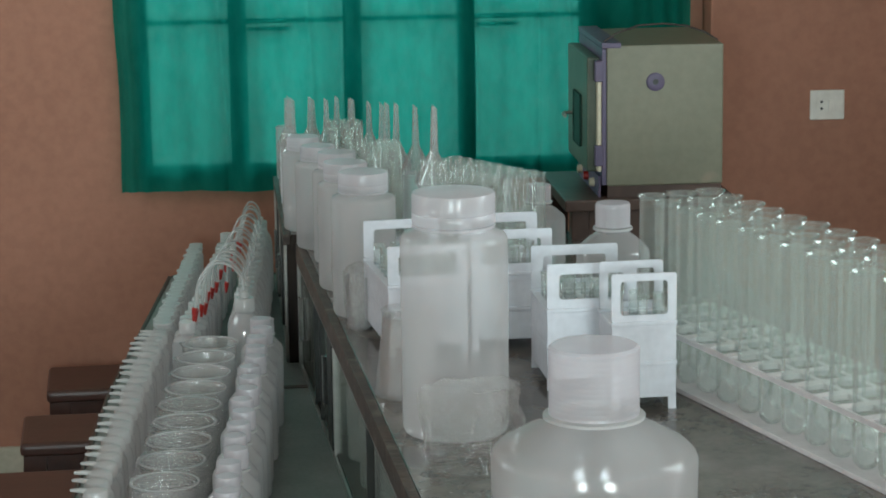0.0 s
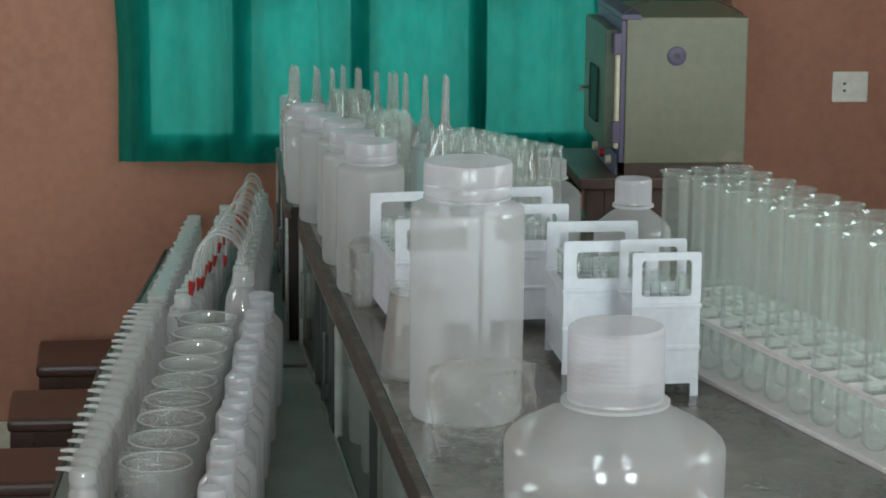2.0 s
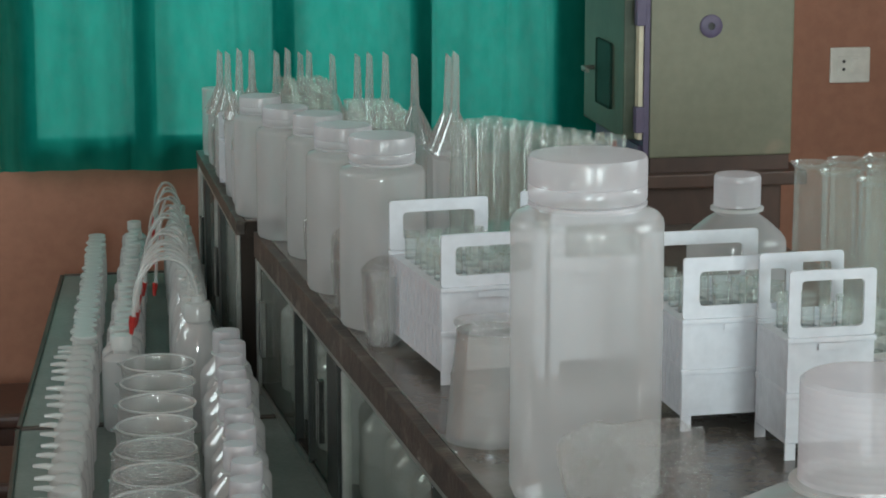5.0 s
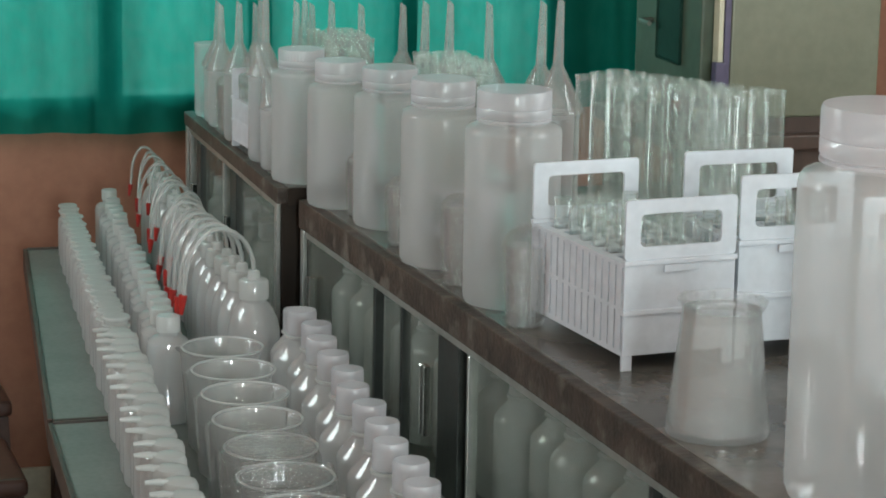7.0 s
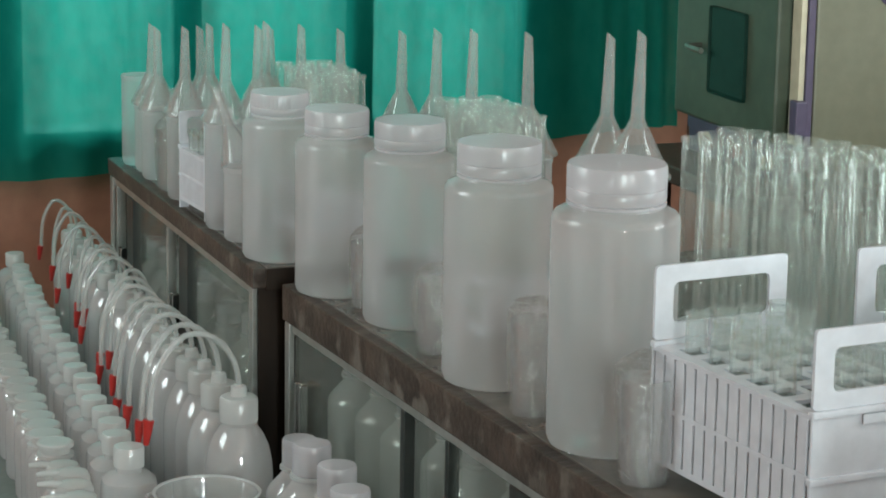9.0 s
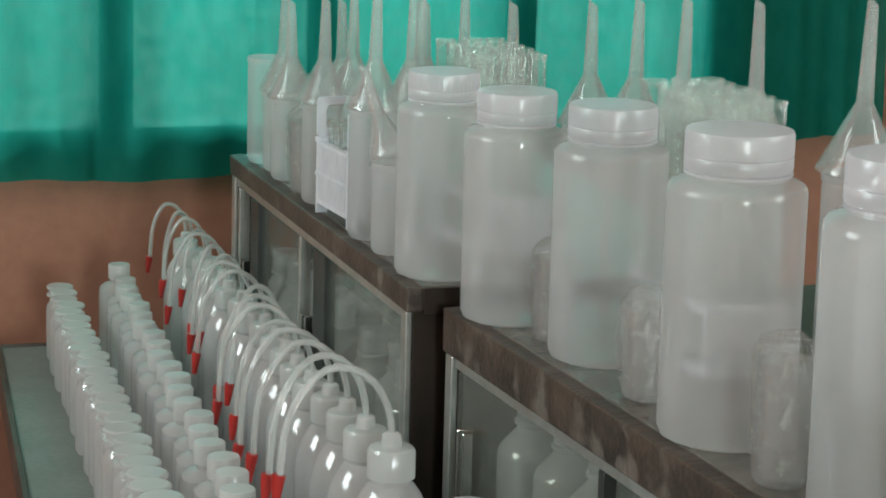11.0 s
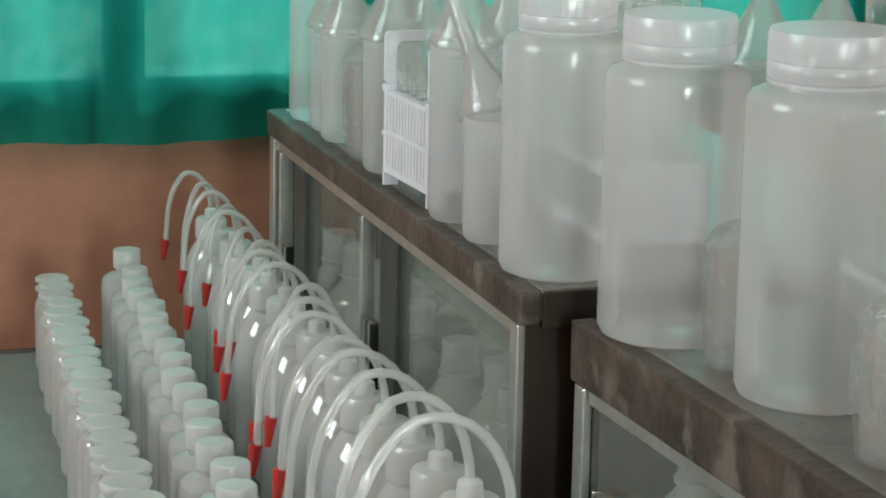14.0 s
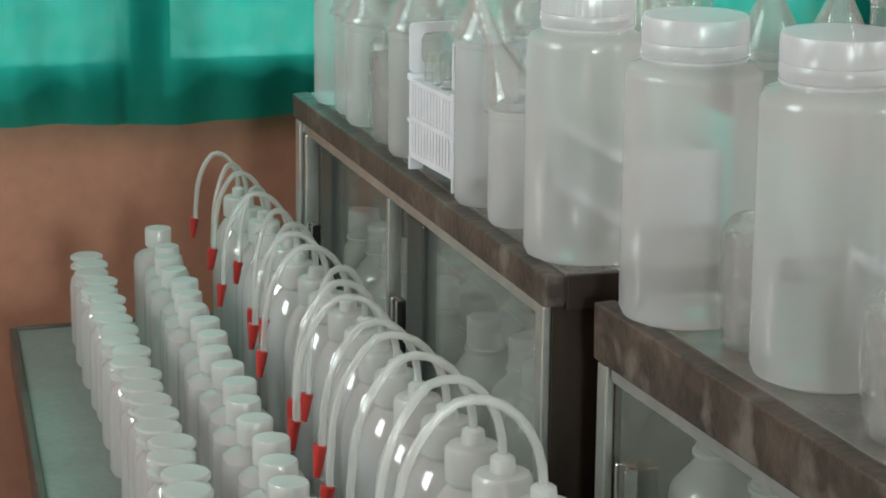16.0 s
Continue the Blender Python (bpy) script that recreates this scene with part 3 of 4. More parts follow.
# wash bottles with swan tubes and red nozzles
def wash_bottle(at, reach, drop, swing):
    b = thing("wash_bottle", at, "white squeeze wash bottle with a curved tube and red nozzle", "wash bottle", "wash bottles on the bench")
    r = 0.0335
    part("body", lathe([(0, 0.004), (r * 0.85, 0), (r, 0.007), (r, 0.105), (r * 0.97, 0.118), (r * 0.88, 0.132), (r * 0.72, 0.144), (0.0185, 0.152), (0.016, 0.154), (0.016, 0.158)], 32), LD, b, smooth=50)
    cap = part("cap", lathe([(0.016, 0.157), (0.019, 0.158), (0.019, 0.179), (0.017, 0.182), (0.0085, 0.183), (0.0075, 0.192), (0.0045, 0.194), (0, 0.194)], 24), LDCAP, b, smooth=35)
    pts = []
    c, s = math.cos(swing), math.sin(swing)
    for k in range(15):
        a = math.pi * k / 14
        u = reach * (1 - math.cos(a)) / 2
        z = 0.192 + (0.03 + 0.3 * reach) * math.sin(a) - max(0, k - 8) / 6 * drop * 0.45
        pts.append((-u * c, -u * s, z))
    end = pts[-1]
    pts += [(end[0] - 0.001 * c, end[1], end[2] - drop * f) for f in (0.25, 0.5)]
    t = part("tube", tube_along(pts, 0.0030, 10), HOSE, b, "bent white delivery tube", smooth=60)
    tip = pts[-1]
    q = (tip[0] - 0.001, tip[1], tip[2])
    part("nozzle", tube_along([q, (q[0] - 0.001, q[1], q[2] - 0.005), (q[0] - 0.003, q[1], q[2] - 0.025)], 0.004, 10, radii=[0.0056, 0.0054, 0.0028]), RED, t, "red tapered nozzle", smooth=40)
    return b


rng = random.Random(4)
y = 2.33
for k in range(17):
    x = -0.024 - 0.056 * (2.33 - y) + rng.uniform(-0.004, 0.004)
    wash_bottle(pose(x, y, TZ) @ sized(grown(y) * 1.02), rng.uniform(0.052, 0.066) + 0.0022 * k, rng.uniform(0.025, 0.055), rng.uniform(-0.2, 0.8))
    y -= 0.0755 * grown(y)

# a few of them stand inside the cabinets
for m, along, deep, k in ((CAB2, 0.16, 0.075, 0.80), (CAB2, 0.235, 0.085, 0.80), (CAB2, 0.45, 0.08, 0.82), (CAB1, 0.30, 0.205, 0.98), (CAB1, 1.02, 0.21, 0.98)):
    p = m @ Vector((along, deep + 0.1, 0.0185))
    b = wash_bottle(pose(p.x, p.y, p.z) @ sized(k), 0.06, 0.04, 0.3)
    tagged(b, "white wash bottle stored inside a glazed cabinet", group="bottles stored in cabinets")

# beakers, the near ones wrapped in film
def beaker_mesh(r, h):
    bm = lathe([(0, 0.003), (r * 0.78, 0), (r * 0.86, 0.004), (r * 0.965, h - 0.006), (r * 1.0, h - 0.003), (r * 1.02, h), (r * 0.985, h), (r * 0.95, h - 0.006), (r * 0.845, 0.006), (0, 0.006)], 40)
    for v in bm.verts:
        if v.co.z > h * 0.88:
            a = math.atan2(v.co.y, v.co.x)
            pull = math.exp(-((abs(a) - math.pi) / 0.16) ** 2) * (v.co.z - h * 0.88) / (h * 0.12)
            v.co.x -= 0.011 * pull
    return bm


def beaker(at, wrapped):
    b = thing("beaker", at, "clear plastic beaker with a pouring lip" + (" wrapped in crinkled film" if wrapped else ""), "beaker", "beakers on the bench")
    part("cup", beaker_mesh(0.05, 0.132), BEAKER, b, smooth=40)
    part("rim", lathe([(0.0505, 0.1305), (0.0525, 0.1312), (0.0528, 0.1325), (0.0515, 0.1335), (0.0500, 0.1328), (0.0498, 0.1312)], 40), LDCAP, b, smooth=60)
    for z in (0.05, 0.075, 0.1):
        part("graduation_ring", lathe([(0.05 * (0.87 + z * 0.75), z), (0.05 * (0.87 + z * 0.75) + 0.0008, z + 0.0004), (0.05 * (0.87 + z * 0.75), z + 0.0008)], 40), BEAKER, b, smooth=40)
    if wrapped:
        part("film_wrap", crinkle(0.0555, 0.139, 7 + wrapped, 0.94, True), FILM, b, "crinkled clear film wrapping")
    return b


def crinkle(r, h, seed, top=0.75, flat=False):
    """Loose film round a vessel: a lathed sleeve, pinched and creased at the top."""
    prof = [(r * 0.82, 0.001), (r * 0.9, h * 0.2), (r * 0.97, h * 0.5), (r * 1.02, h * 0.75), (r * 1.03, h * 0.9), (r * top, h), (r * 0.45, h * 1.05), (r * 0.12, h * 1.03), (0, h * 1.02)]
    if flat:
        prof[5:] = [(r * top, h), (r * 0.6, h * 0.985), (r * 0.25, h * 0.97), (0, h * 0.975)]
    fine = []
    for (r0, z0), (r1, z1) in zip(prof, prof[1:]):
        for k in range(3):
            fine.append((r0 + (r1 - r0) * k / 3, z0 + (z1 - z0) * k / 3))
    fine.append(prof[-1])
    bm = lathe(fine, 40)
    for v in bm.verts:
        a = noise.noise(Vector((v.co.x * 45 + seed, v.co.y * 45, v.co.z * 26)))
        b = abs(noise.noise(Vector((v.co.x * 90, v.co.y * 90 + seed, v.co.z * 50))))
        w = min(1, v.co.z / (h * 0.4))
        d = Vector((v.co.x, v.co.y, 0.4 * (v.co.z - h * 0.6)))
        if d.length > 1e-5:
            v.co += d.normalized() * (a * 0.13 - b * 0.12) * r * w * (0.75 if flat else 1)
    return bm


for k, y in enumerate((1.13, 1.015, 0.90, 0.785, 0.67, 0.555, 0.44, 0.32, 0.20)):
    beaker(pose(-0.150 - 0.080 * (1.13 - y), y, TZ, rz=-8 + 5 * k) @ sized(on_bench(y) * 0.94), 0 if k < 4 else k)

# ---- white tube racks with glass tubes ----
def tube_mesh(r, h, rim):
    return lathe([(0, 0), (r * 0.5, r * 0.14), (r * 0.87, r * 0.5), (r, r), (r, h - 0.004), (r * rim, h - 0.002), (r * rim, h), (r * 0.9, h), (r * 0.86, h - 0.006)], 16)


def hole_plate(x0, x1, y0, y1, z0, z1, xs, ys, r):
    """A plate with real square-cut holes for tubes, built from strips."""
    bm = bmesh.new()
    ex = [x0] + [v for x in xs for v in (x - r, x + r)] + [x1]
    for k in range(0, len(ex), 2):
        box(ex[k], ex[k + 1], y0, y1, z0, z1, bm=bm)
    ey = [y0] + [v for y in ys for v in (y - r, y + r)] + [y1]
    for x in xs:
        for k in range(0, len(ey), 2):
            box(x - r, x + r, ey[k], ey[k + 1], z0 + 0.0001, z1 - 0.0001, bm=bm)
    return bm


def handle_mesh(w, z0, z1, y0, y1):
    """One flat frame with a rounded grip opening."""
    def ring(hw, a, b, r):
        pts = []
        for cx, cz, s0 in ((hw - r, b - r, 0), (-hw + r, b - r, 90), (-hw + r, a + r, 180), (hw - r, a + r, 270)):
            for k in range(5):
                q = radians(s0 + 22.5 * k)
                pts.append((cx + r * math.cos(q), cz + r * math.sin(q)))
        return pts
    t = w * 0.135
    out, inn = ring(w / 2, z0, z1, 0.004), ring(w / 2 - t, z0 + t * 0.75, z1 - t * 0.85, 0.006)
    bm = bmesh.new()
    loops = [[bm.verts.new((x, y, z)) for x, z in ps] for ps in (out, inn) for y in (y0, y1)]
    n = len(out)
    for a, b in ((0, 2), (2, 3), (3, 1), (1, 0)):
        for k in range(n):
            m = (k + 1) % n
            bm.faces.new((loops[a][k], loops[a][m], loops[b][m], loops[b][k]))
    bmesh.ops.recalc_face_normals(bm, faces=bm.faces)
    return bm


TUBES = {}


def glass_tube(x, y, z, r, h, rim, label, group, tilt=0.0, turn=0.0):
    key = (r, h, rim)
    if key not in TUBES:
        TUBES[key] = shell("test_tube", tube_mesh(r, h, rim), TUBE, 40)
    at = pose(x, y, z) @ pose(0, 0, 0, 0, 0, turn) @ pose(0, 0, 0, tilt)
    if r > 0.016:
        if "wide" not in TUBES:
            TUBES["wide"] = (shell("barrel", lathe([(0, 0), (r * 0.5, r * 0.14), (r * 0.87, r * 0.5), (r, r), (r, h - 0.006)], 20), TUBE, 40),
                             shell("rim", lathe([(r, h - 0.006), (r * rim, h - 0.002), (r * rim * 1.01, h - 0.0005), (r * rim * 0.97, h), (r * 0.9, h - 0.003), (r * 0.88, h - 0.007)], 20), TUBE, 50))
        ob = thing("test_tube", at, label, "test tube", group)
        for nm, me in zip(("barrel", "rim"), TUBES["wide"]):
            new(nm, me).parent = ob
        return ob
    ob = new("test_tube", TUBES[key])
    ob.matrix_basis = at
    return tagged(ob, label, "test tube", group)


def white_rack(at, w, length, h, nx, ny, scale=1.0, filled=True):
    """Local y runs from the near handle to the far one."""
    k = thing("test_tube_rack", at, "white plastic test tube rack with end handles", "rack", "white tube racks")
    block = h * 0.63
    xs = [-w / 2 + w * (i + 0.75) / (nx + 0.5) for i in range(nx)]
    ys = [length * (j + 1.0) / (ny + 1.0) for j in range(ny)]
    hr = min(w / (nx + 0.5), length / (ny + 1)) * 0.36
    for z in (block - 0.004, block * 0.55, block * 0.14):
        part("tray", hole_plate(-w / 2, w / 2, 0.0035, length - 0.0035, z, z + 0.004, xs, ys, hr) if z > block * 0.3 else box(-w / 2, w / 2, 0.0035, length - 0.0035, z, z + 0.005), RACK, k)
    for y0, y1 in ((0, 0.0034), (length - 0.0034, length)):
        bm = box(-w / 2, w / 2, y0, y1, block * 0.14, block, 0.001)
        box(-w / 2, -w / 2 + 0.012, y0, y1, 0, block * 0.14, bm=bm)
        box(w / 2 - 0.012, w / 2, y0, y1, 0, block * 0.14, bm=bm)
        part("end_panel", bm, RACK, k)
        lip = box(-w / 2 - 0.0015, w / 2 + 0.0015, y0 - 0.003, y1 + 0.001, block - 0.002, block + 0.004, 0.0015)
        box(-w / 2 - 0.0015, w / 2 + 0.0015, y0 - 0.003, y1 + 0.001, block * 0.52, block * 0.57, 0.0015, bm=lip)
        box(-w * 0.16, w * 0.16, y0 - 0.004, y0 - 0.0031, block - 0.010, block - 0.0022, 0.0003, bm=lip)
        part("lip", lip, RACK, k)
        part("handle", handle_mesh(w, block + 0.0042, h, y0, y1), RACK, k)
    for sx in (-1, 1):
        bm = bmesh.new()
        n = 13
        for j in range(n + 1):
            yc = length * 0.055 + length * 0.89 * j / n
            xa = sx * (w / 2 - 0.0011)
            box(xa - 0.001, xa + 0.001, yc - length * 0.027, yc + length * 0.027, block * 0.14 + 0.005, block * 0.55, bm=bm)
            box(xa - 0.001, xa + 0.001, yc - length * 0.027, yc + length * 0.027, block * 0.55 + 0.0042, block - 0.0042, bm=bm)
        part("side_grille", bm, RACK, k)
    if filled:
        for i, x in enumerate(xs):
            for j, y in enumerate(ys):
                if (i * 7 + j * 5) % 6 == 0:
                    continue
                p = at @ Vector((x, y, block * 0.14 + 0.0052))
                glass_tube(p.x, p.y, p.z, round(hr * 0.9, 4), round(h * 0.70, 3), 1.12, "small clear glass test tube standing in a white rack", "small tubes in white racks", rng.uniform(-2, 2), rng.uniform(0, 360))
    return k


white_rack(pose(0.214, 0.450, Z1, rz=6), 0.134, 0.240, 0.187, 4, 6)
white_rack(pose(0.357, 0.470, Z1, rz=2), 0.136, 0.155, 0.205, 4, 4)
white_rack(pose(0.449, 0.190, Z1, rz=2), 0.142, 0.155, 0.202, 4, 4)
white_rack(pose(0.508, 0.055, Z1, rz=2), 0.100, 0.100, 0.212, 3, 3)
white_rack(pose(0.056, 1.762, 0, rz=4), 0.072, 0.10, 0.124, 4, 4)


def board_rack(at, w, length, heights, tubes, r, h, nx, ny, rim, material, label, group):
    k = thing("tube_stand", at, label, "rack", "board tube stands")
    xs = [-w / 2 + w * (i + 0.5) / nx for i in range(nx)]
    ys = [length * (j + 0.5) / ny for j in range(ny)]
    for z in heights:
        part("shelf_board", hole_plate(-w / 2, w / 2, 0, length, z, z + 0.008, xs, ys, r * 1.12), material, k)
    part("base_board", box(-w / 2, w / 2, 0, length, 0, 0.008, 0.0015), material, k)
    for y in (-0.006, length + 0.0005):
        part("end_board", box(-w / 2, w / 2, y, y + 0.0055, 0, heights[-1] + 0.008, 0.001), material, k)
    for x in xs:
        for y in ys:
            p = at @ Vector((x, y, 0.0085))
            glass_tube(p.x, p.y, p.z, r, h, rim, tubes, group, rng.uniform(-1.2, 1.2), rng.uniform(0, 360))
    return k


# big stand with long wide tubes, running towards the camera
board_rack(pose(0.602, 0.342, Z1, rz=-163.1), 0.16, 0.92, (0.085,), "long clear glass tube with a flared rim", 0.0200, 0.280, 3, 14, 1.22, BIGRACK, "off white two tier stand of long glass tubes", "long tubes in the big stand")
# stands behind the bottles
CLOSE = "greenish glass test tube standing in a close rack"
board_rack(pose(0.270, 0.905, Z1, rz=-147), 0.100, 0.265, (0.07,), CLOSE, 0.0122, 0.250, 3, 9, 1.12, RACK, "white rack packed with greenish glass tubes", "tubes in close racks")
board_rack(pose(0.195, 1.165, Z1), 0.075, 0.16, (0.055,), CLOSE, 0.0110, 0.222, 3, 6, 1.12, RACK, "white rack packed with greenish glass tubes", "tubes in close racks")
board_rack(pose(0.148, 1.610, 0), 0.080, 0.15, (0.05,), CLOSE, 0.0095, 0.190, 3, 6, 1.12, RACK, "white rack packed with greenish glass tubes", "tubes in close racks")

# ---- upturned funnels standing on plain jars ----
def plain_jar(at, r, h, label="plain milky plastic jar on the cabinet"):
    b = thing("plastic_jar", at, label, "jar", "plain jars on the cabinets")
    part("body", lathe([(0, 0.003), (r * 0.85, 0), (r * 0.97, 0.004), (r, 0.012), (r, h - 0.01), (r * 0.97, h - 0.0065)], 28), PP, b, smooth=40)
    part("rim", lathe([(r * 0.97, h - 0.0065), (r * 1.03, h - 0.006), (r * 1.03, h - 0.001), (r * 0.99, h), (r * 0.9, h), (r * 0.9, h - 0.006)], 28), PP, b, smooth=40)
    return b


def funnel(at, r, cone, stem, lean=0.0):
    b = thing("funnel", at @ pose(0, 0, 0, lean, lean * 0.6), "milky plastic funnel standing upside down with its stem up", "funnel", "upturned funnels")
    part("cone", lathe([(r, 0), (r * 1.03, 0.001), (r * 1.03, 0.004), (r * 0.99, 0.006), (0.0075, cone), (0.006, cone), (r * 0.93, 0.004), (r * 0.95, 0)], 28), THIN, b, smooth=40)
    bm = lathe([(0.0074, cone - 0.0005), (0.0066, cone + stem * 0.3), (0.0048, cone + stem), (0.0038, cone + stem), (0.0055, cone + stem * 0.3), (0.006, cone)], 16)
    for v in bm.verts:
        if v.co.z > cone + stem * 0.95:
            v.co.z -= (v.co.x + 0.005) * 0.8
    part("stem", bm, THIN, b, smooth=40)
    return b


FUN = [(0.282, 1.069, 0.322), (0.288, 1.157, 0.308), (0.268, 1.320, 0.288), (0.235, 1.409, 0.281), (0.222, 1.490, 0.271), (0.220, 1.600, 0.255), (0.206, 1.785, 0.233), (0.172, 1.850, 0.232), (0.140, 1.905, 0.230),
       (0.177, 2.000, 0.210), (0.115, 1.852, 0.232), (0.036, 1.725, 0.253), (0.085, 1.975, 0.220), (0.095, 2.050, 0.206), (0.036, 1.915, 0.225), (0.036, 2.055, 0.206), (0.040, 2.110, 0.204)]
for x, y, tip in FUN:
    k = grown(y)
    base = Z1 if y < 1.5 else 0
    stem, cone, r = 0.080 * k, 0.054 * k, 0.032 * k
    h = tip - base - stem - cone
    plain_jar(pose(x, y, base), r * 0.86, h)
    funnel(pose(x, y, base + h + 0.0005), r, cone, stem, rng.uniform(-1.5, 1.5))

# wrapped jars, cup and loose film bags between the bottles
def wrapped_jar(x, y, r, h, seed, z=0.0, label="small jar wrapped in crinkled clear film"):
    b = thing("wrapped_jar", pose(x, y, z), label, "jar", "film wrapped jars")
    part("body", lathe([(0, 0.002), (r * 0.7, 0), (r * 0.76, 0.004), (r * 0.88, h * 0.85), (r * 0.80, h * 0.85), (r * 0.7, 0.006), (0, 0.005)], 28), BEAKER, b, smooth=40)
    part("film_wrap", crinkle(r, h, seed), FILM, b, "crinkled clear film wrapping")


def tumbler(x, y, r, h):
    b = thing("plastic_tumbler", pose(x, y, Z1), "tapering frosted plastic tumbler covered with clear film", "tumbler")
    part("cup", lathe([(0, 0.003), (r * 0.98, 0), (r, 0.004), (r * 0.74, h), (r * 0.71, h), (r * 0.93, 0.006), (0, 0.005)], 36), BEAKER, b, smooth=40)
    part("film_cover", crinkle(r * 0.84, 0.022, 3, top=0.9), FILM, b, "crinkled film over the mouth", at=pose(0, 0, h - 0.012))


def film_bag(x, y, r, h, seed):
    b = thing("film_bag", pose(x, y, Z1), "loose crumpled bag of clear film on the cabinet", "bag")
    bm = crinkle(r, h, seed, 0.9, True)
    for v in bm.verts:
        v.co.x *= 1.25
        v.co += Vector((0.012, 0.009, 0.006)) * noise.noise(v.co * 28 + Vector((seed, 0, 0))) * min(1, v.co.z / 0.03)
    part("film", bm, FILM, b, smooth=25)


tumbler(0.160, 0.205, 0.052, 0.126)
film_bag(0.215, -0.215, 0.058, 0.118, 21)
wrapped_jar(0.112, 0.668, 0.027, 0.110, 22, Z1)
wrapped_jar(0.100, 0.890, 0.025, 0.108, 23, Z1)
wrapped_jar(0.096, 1.128, 0.028, 0.088, 24, Z1)
wrapped_jar(0.086, 1.328, 0.021, 0.086, 25, Z1)
plain_jar(pose(0.036, 1.650, 0), 0.022, 0.090)
funnel(pose(0.040, 1.668, 0.0915) @ pose(0, 0, 0, -24, -14), 0.024, 0.045, 0.055)
wrapped_jar(0.034, 1.975, 0.024, 0.092, 27)
wrapped_jar(0.088, 2.165, 0.022, 0.098, 28)
plain_jar(pose(0.034, 2.165, 0), 0.022, 0.125)

# ---- oven on its stand ----
OVEN = pose(0.657, 1.394, 0.074) @ sized(1.21)
ov = thing("laboratory_oven", OVEN, "old laboratory oven with an olive side and green door", "oven")
OW, OD, OH = 0.204, 0.26, 0.258
part("body", box(0.006, OW, 0.0, OD, 0.02, OH, 0.003), OVENSIDE, ov)
part("plinth", box(0.008, OW - 0.002, 0.004, OD - 0.004, 0.0, 0.0195), STANDWOOD, ov, "dark painted base")
part("top_trim", box(-0.003, 0.030, -0.002, OD + 0.002, OH - 0.004, OH + 0.005, 0.0015), PURPLE, ov, "faded purple painted trim")
part("front_frame", box(-0.002, 0.0055, 0.001, OD - 0.001, 0.022, OH - 0.005, 0.001), PURPLE, ov, "faded purple front frame")
part("door_jamb", box(-0.009, -0.0025, 0.004, 0.022, 0.045, OH - 0.045, 0.001), CREAM, ov, "worn cream strip beside the door")
door = part("door", box(-0.024, -0.0025, 0.024, OD - 0.012, 0.042, OH - 0.022, 0.003), OVENGREEN, ov, "dark green enamelled door")
part("door_window", box(-0.0265, -0.0242, 0.085, 0.165, 0.075, 0.165, 0.004), DARKGLASS, door, "dark rounded viewing window")
part("handle", tube_along([(-0.024, 0.19, 0.12), (-0.040, 0.19, 0.12), (-0.043, 0.175, 0.12), (-0.043, 0.15, 0.12)], 0.003), DULLMETAL, door, "metal door handle", smooth=40)
for z in (0.055, OH - 0.06):
    part("hinge", box(-0.014, -0.0005, -0.003, 0.012, z, z + 0.035, 0.002), PURPLE, ov, "purple painted hinge")
part("control_panel", box(-0.0065, -0.0023, 0.012, OD - 0.015, 0.0, 0.036, 0.001), PURPLE, ov, "purple control panel")
for y, m in ((0.20, CREAM), (0.06, CREAM), (0.13, RED)):
    part("knob", lathe([(0, 0), (0.008, 0), (0.007, 0.008), (0, 0.008)], 18), m, ov, "control knob", smooth=40, at=pose(-0.0066, y, 0.018, 0, -90))
vent = part("vent_ring", lathe([(0.005, 0), (0.0155, 0), (0.0155, 0.002), (0.013, 0.0035), (0.005, 0.0035), (0.005, 0.0)], 28), PURPLE, ov, "round purple vent ring", smooth=40, at=pose(0.088, -0.0003, 0.196, 90))
part("vent_hole", lathe([(0, 0.0002), (0.0049, 0.0002), (0.0049, 0.0012), (0, 0.0012)], 18), BLACK, vent)
cable = thing("power_cable", OVEN @ pose(-0.511, -1.45, -0.054), "black power cable looped over the oven", "cable")
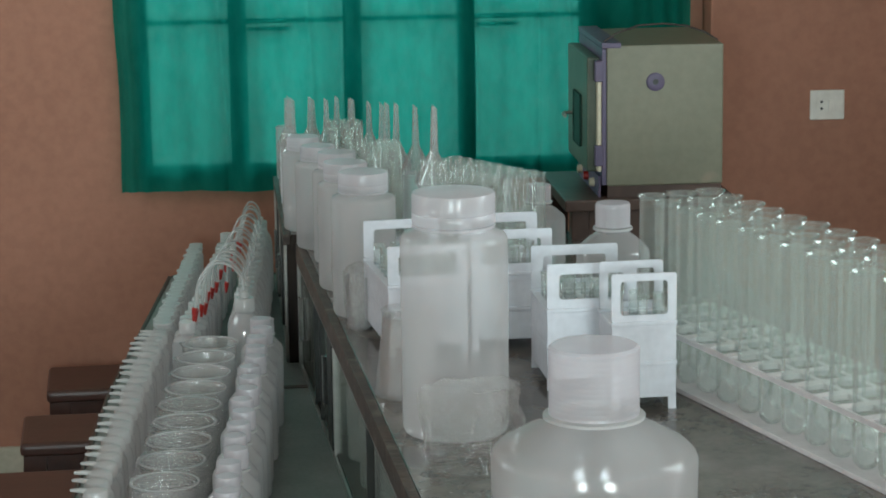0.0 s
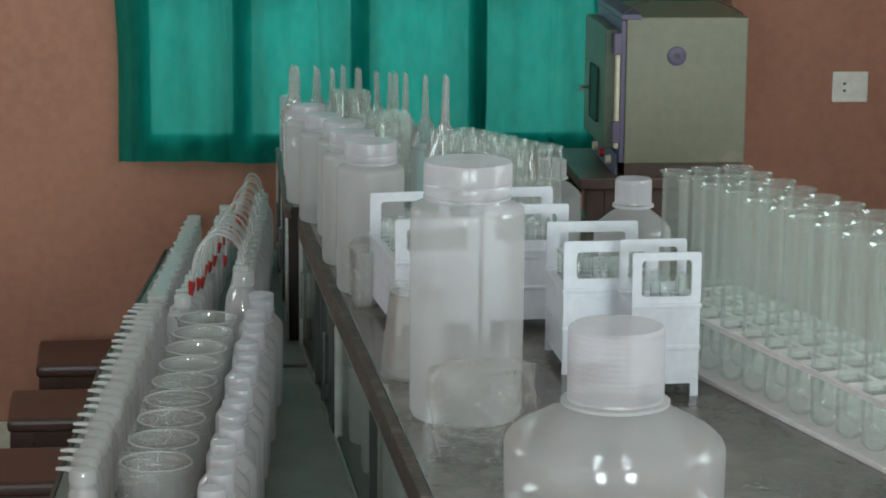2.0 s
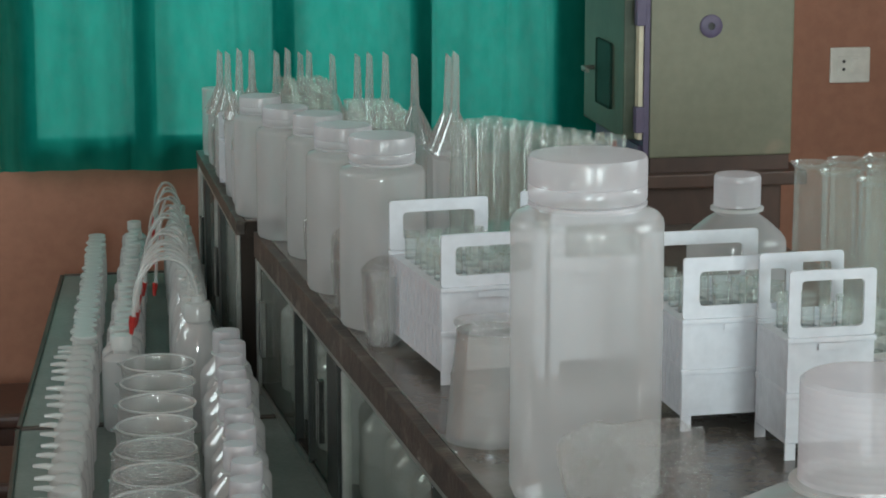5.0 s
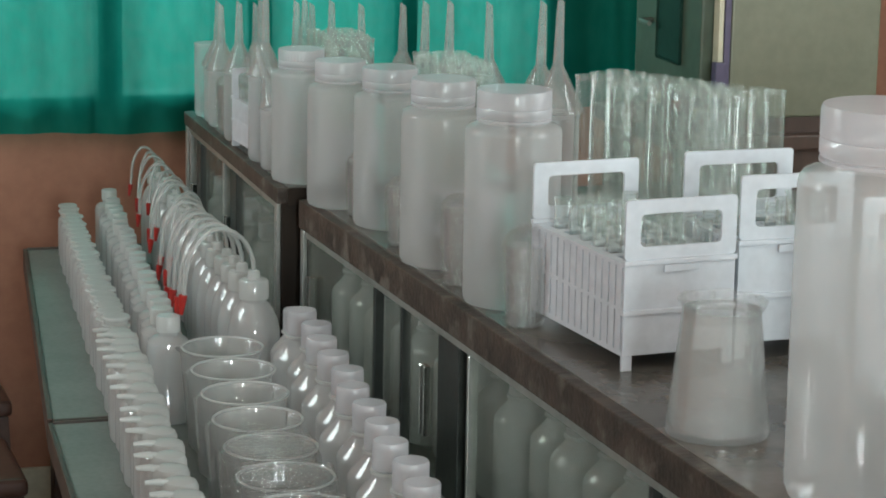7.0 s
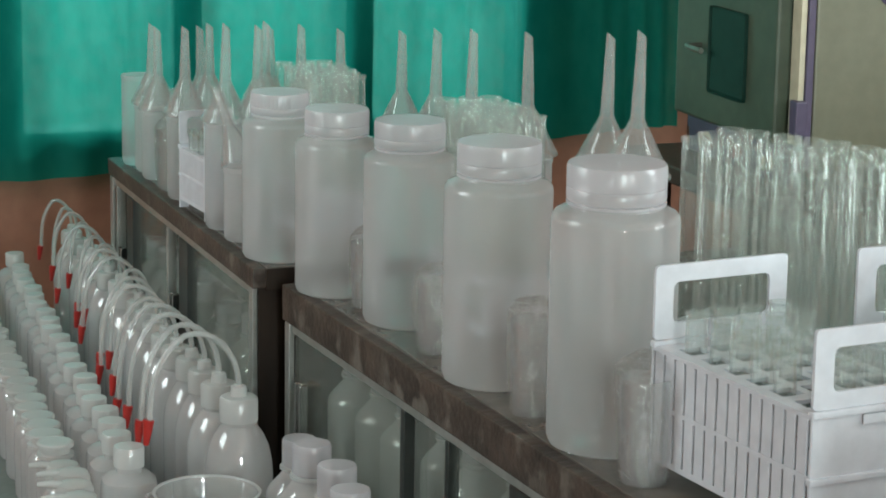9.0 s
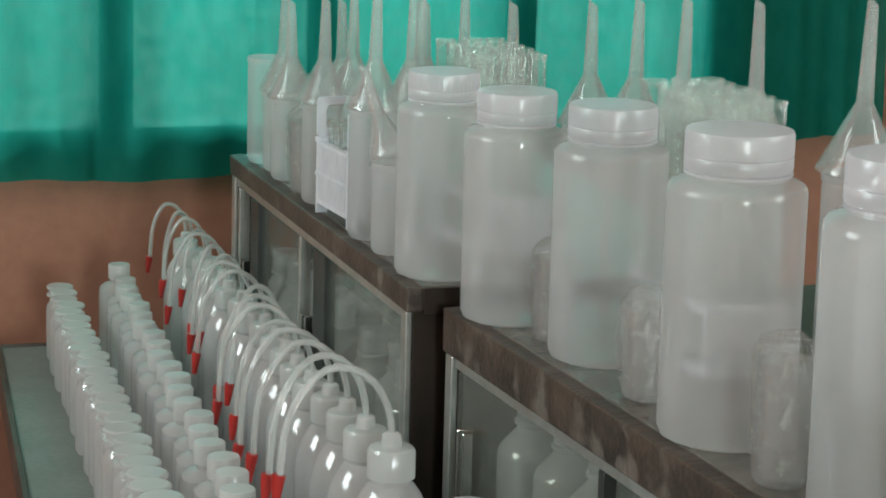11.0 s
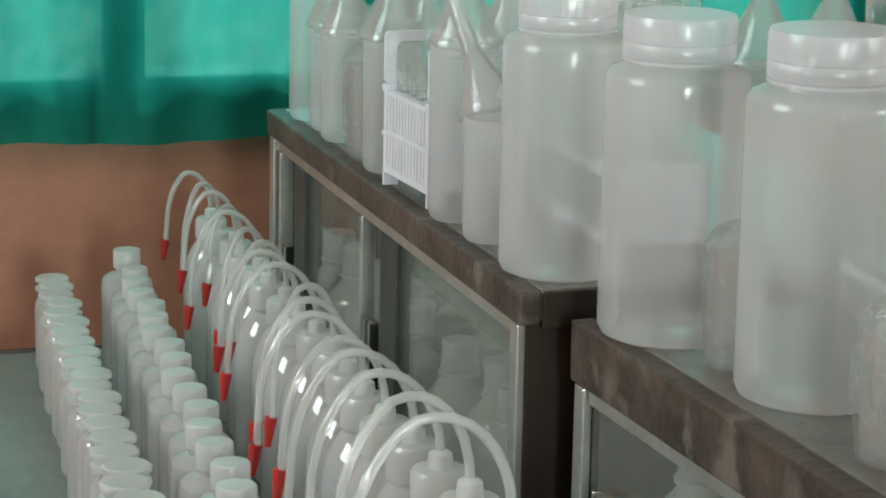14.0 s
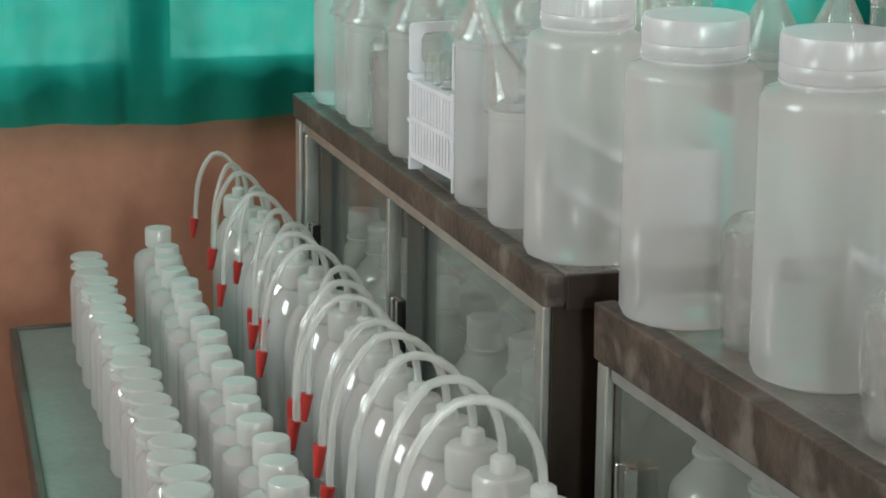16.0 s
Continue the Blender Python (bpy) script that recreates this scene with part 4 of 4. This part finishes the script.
cp = [(0.512, 1.47, 0.315), (0.535, 1.47, 0.330), (0.575, 1.475, 0.3425), (0.62, 1.48, 0.344), (0.66, 1.485, 0.3385), (0.69, 1.49, 0.3275), (0.712, 1.49, 0.314), (0.717, 1.495, 0.29), (0.718, 1.50, 0.18), (0.716, 1.50, 0.06), (0.72, 1.52, -0.2)]
part("cord", tube_along(cp, 0.0016, 8), CABLE, cable, smooth=60)
st = thing("oven_stand", pose(0.576, 1.376, FZ) @ Matrix.Diagonal((1.21, 1.21, 0.9995, 1)), "dark timber stand under the oven", "stand")
part("top", box(0, 0.29, 0.0, 0.30, 1.051, 1.0745, 0.003), STANDWOOD, st)
for x in (0.012, 0.228):
    for y in (0.012, 0.258):
        part("leg", box(x, x + 0.03, y, y + 0.03, 0, 1.0505, 0.003), STANDWOOD, st)
part("rail", box(0.043, 0.227, 0.016, 0.034, 0.975, 1.0505), STANDWOOD, st)

# ---- plastic stools beside the bench ----
def stool(at, label):
    s = thing("plastic_stool", at, label, "stool", "stools beside the bench")
    h, w = 0.495, 0.25
    part("seat", box(-w / 2, w / 2, -w / 2, w / 2, h - 0.03, h, 0.012, seg=3), STOOLBROWN, s)
    for sx in (-1, 1):
        for sy in (-1, 1):
            bm = bmesh.new()
            top = [(0.068, 0.068), (0.118, 0.068), (0.118, 0.118), (0.068, 0.118)]
            lo = [bm.verts.new((sx * (x + 0.022), sy * (y + 0.022), 0)) for x, y in top]
            hi = [bm.verts.new((sx * x, sy * y, h - 0.03)) for x, y in top]
            bm.faces.new(lo)
            bm.faces.new(hi)
            for k in range(4):
                bm.faces.new((lo[k], lo[(k + 1) % 4], hi[(k + 1) % 4], hi[k]))
            bmesh.ops.recalc_face_normals(bm, faces=bm.faces)
            part("leg", bm, STOOLBROWN, s)
        part("apron", box(-0.068, 0.068, sx * 0.112 - 0.004, sx * 0.112 + 0.004, h - 0.10, h - 0.0305), STOOLBROWN, s)
        part("apron", box(sx * 0.112 - 0.004, sx * 0.112 + 0.004, -0.068, 0.068, h - 0.10, h - 0.0305), STOOLBROWN, s)
    return s


for x, y in ((-0.425, 2.36), (-0.455, 1.90), (-0.50, 1.44)):
    stool(pose(x, y, FZ, rz=2), "brown moulded plastic stool beside the bench")
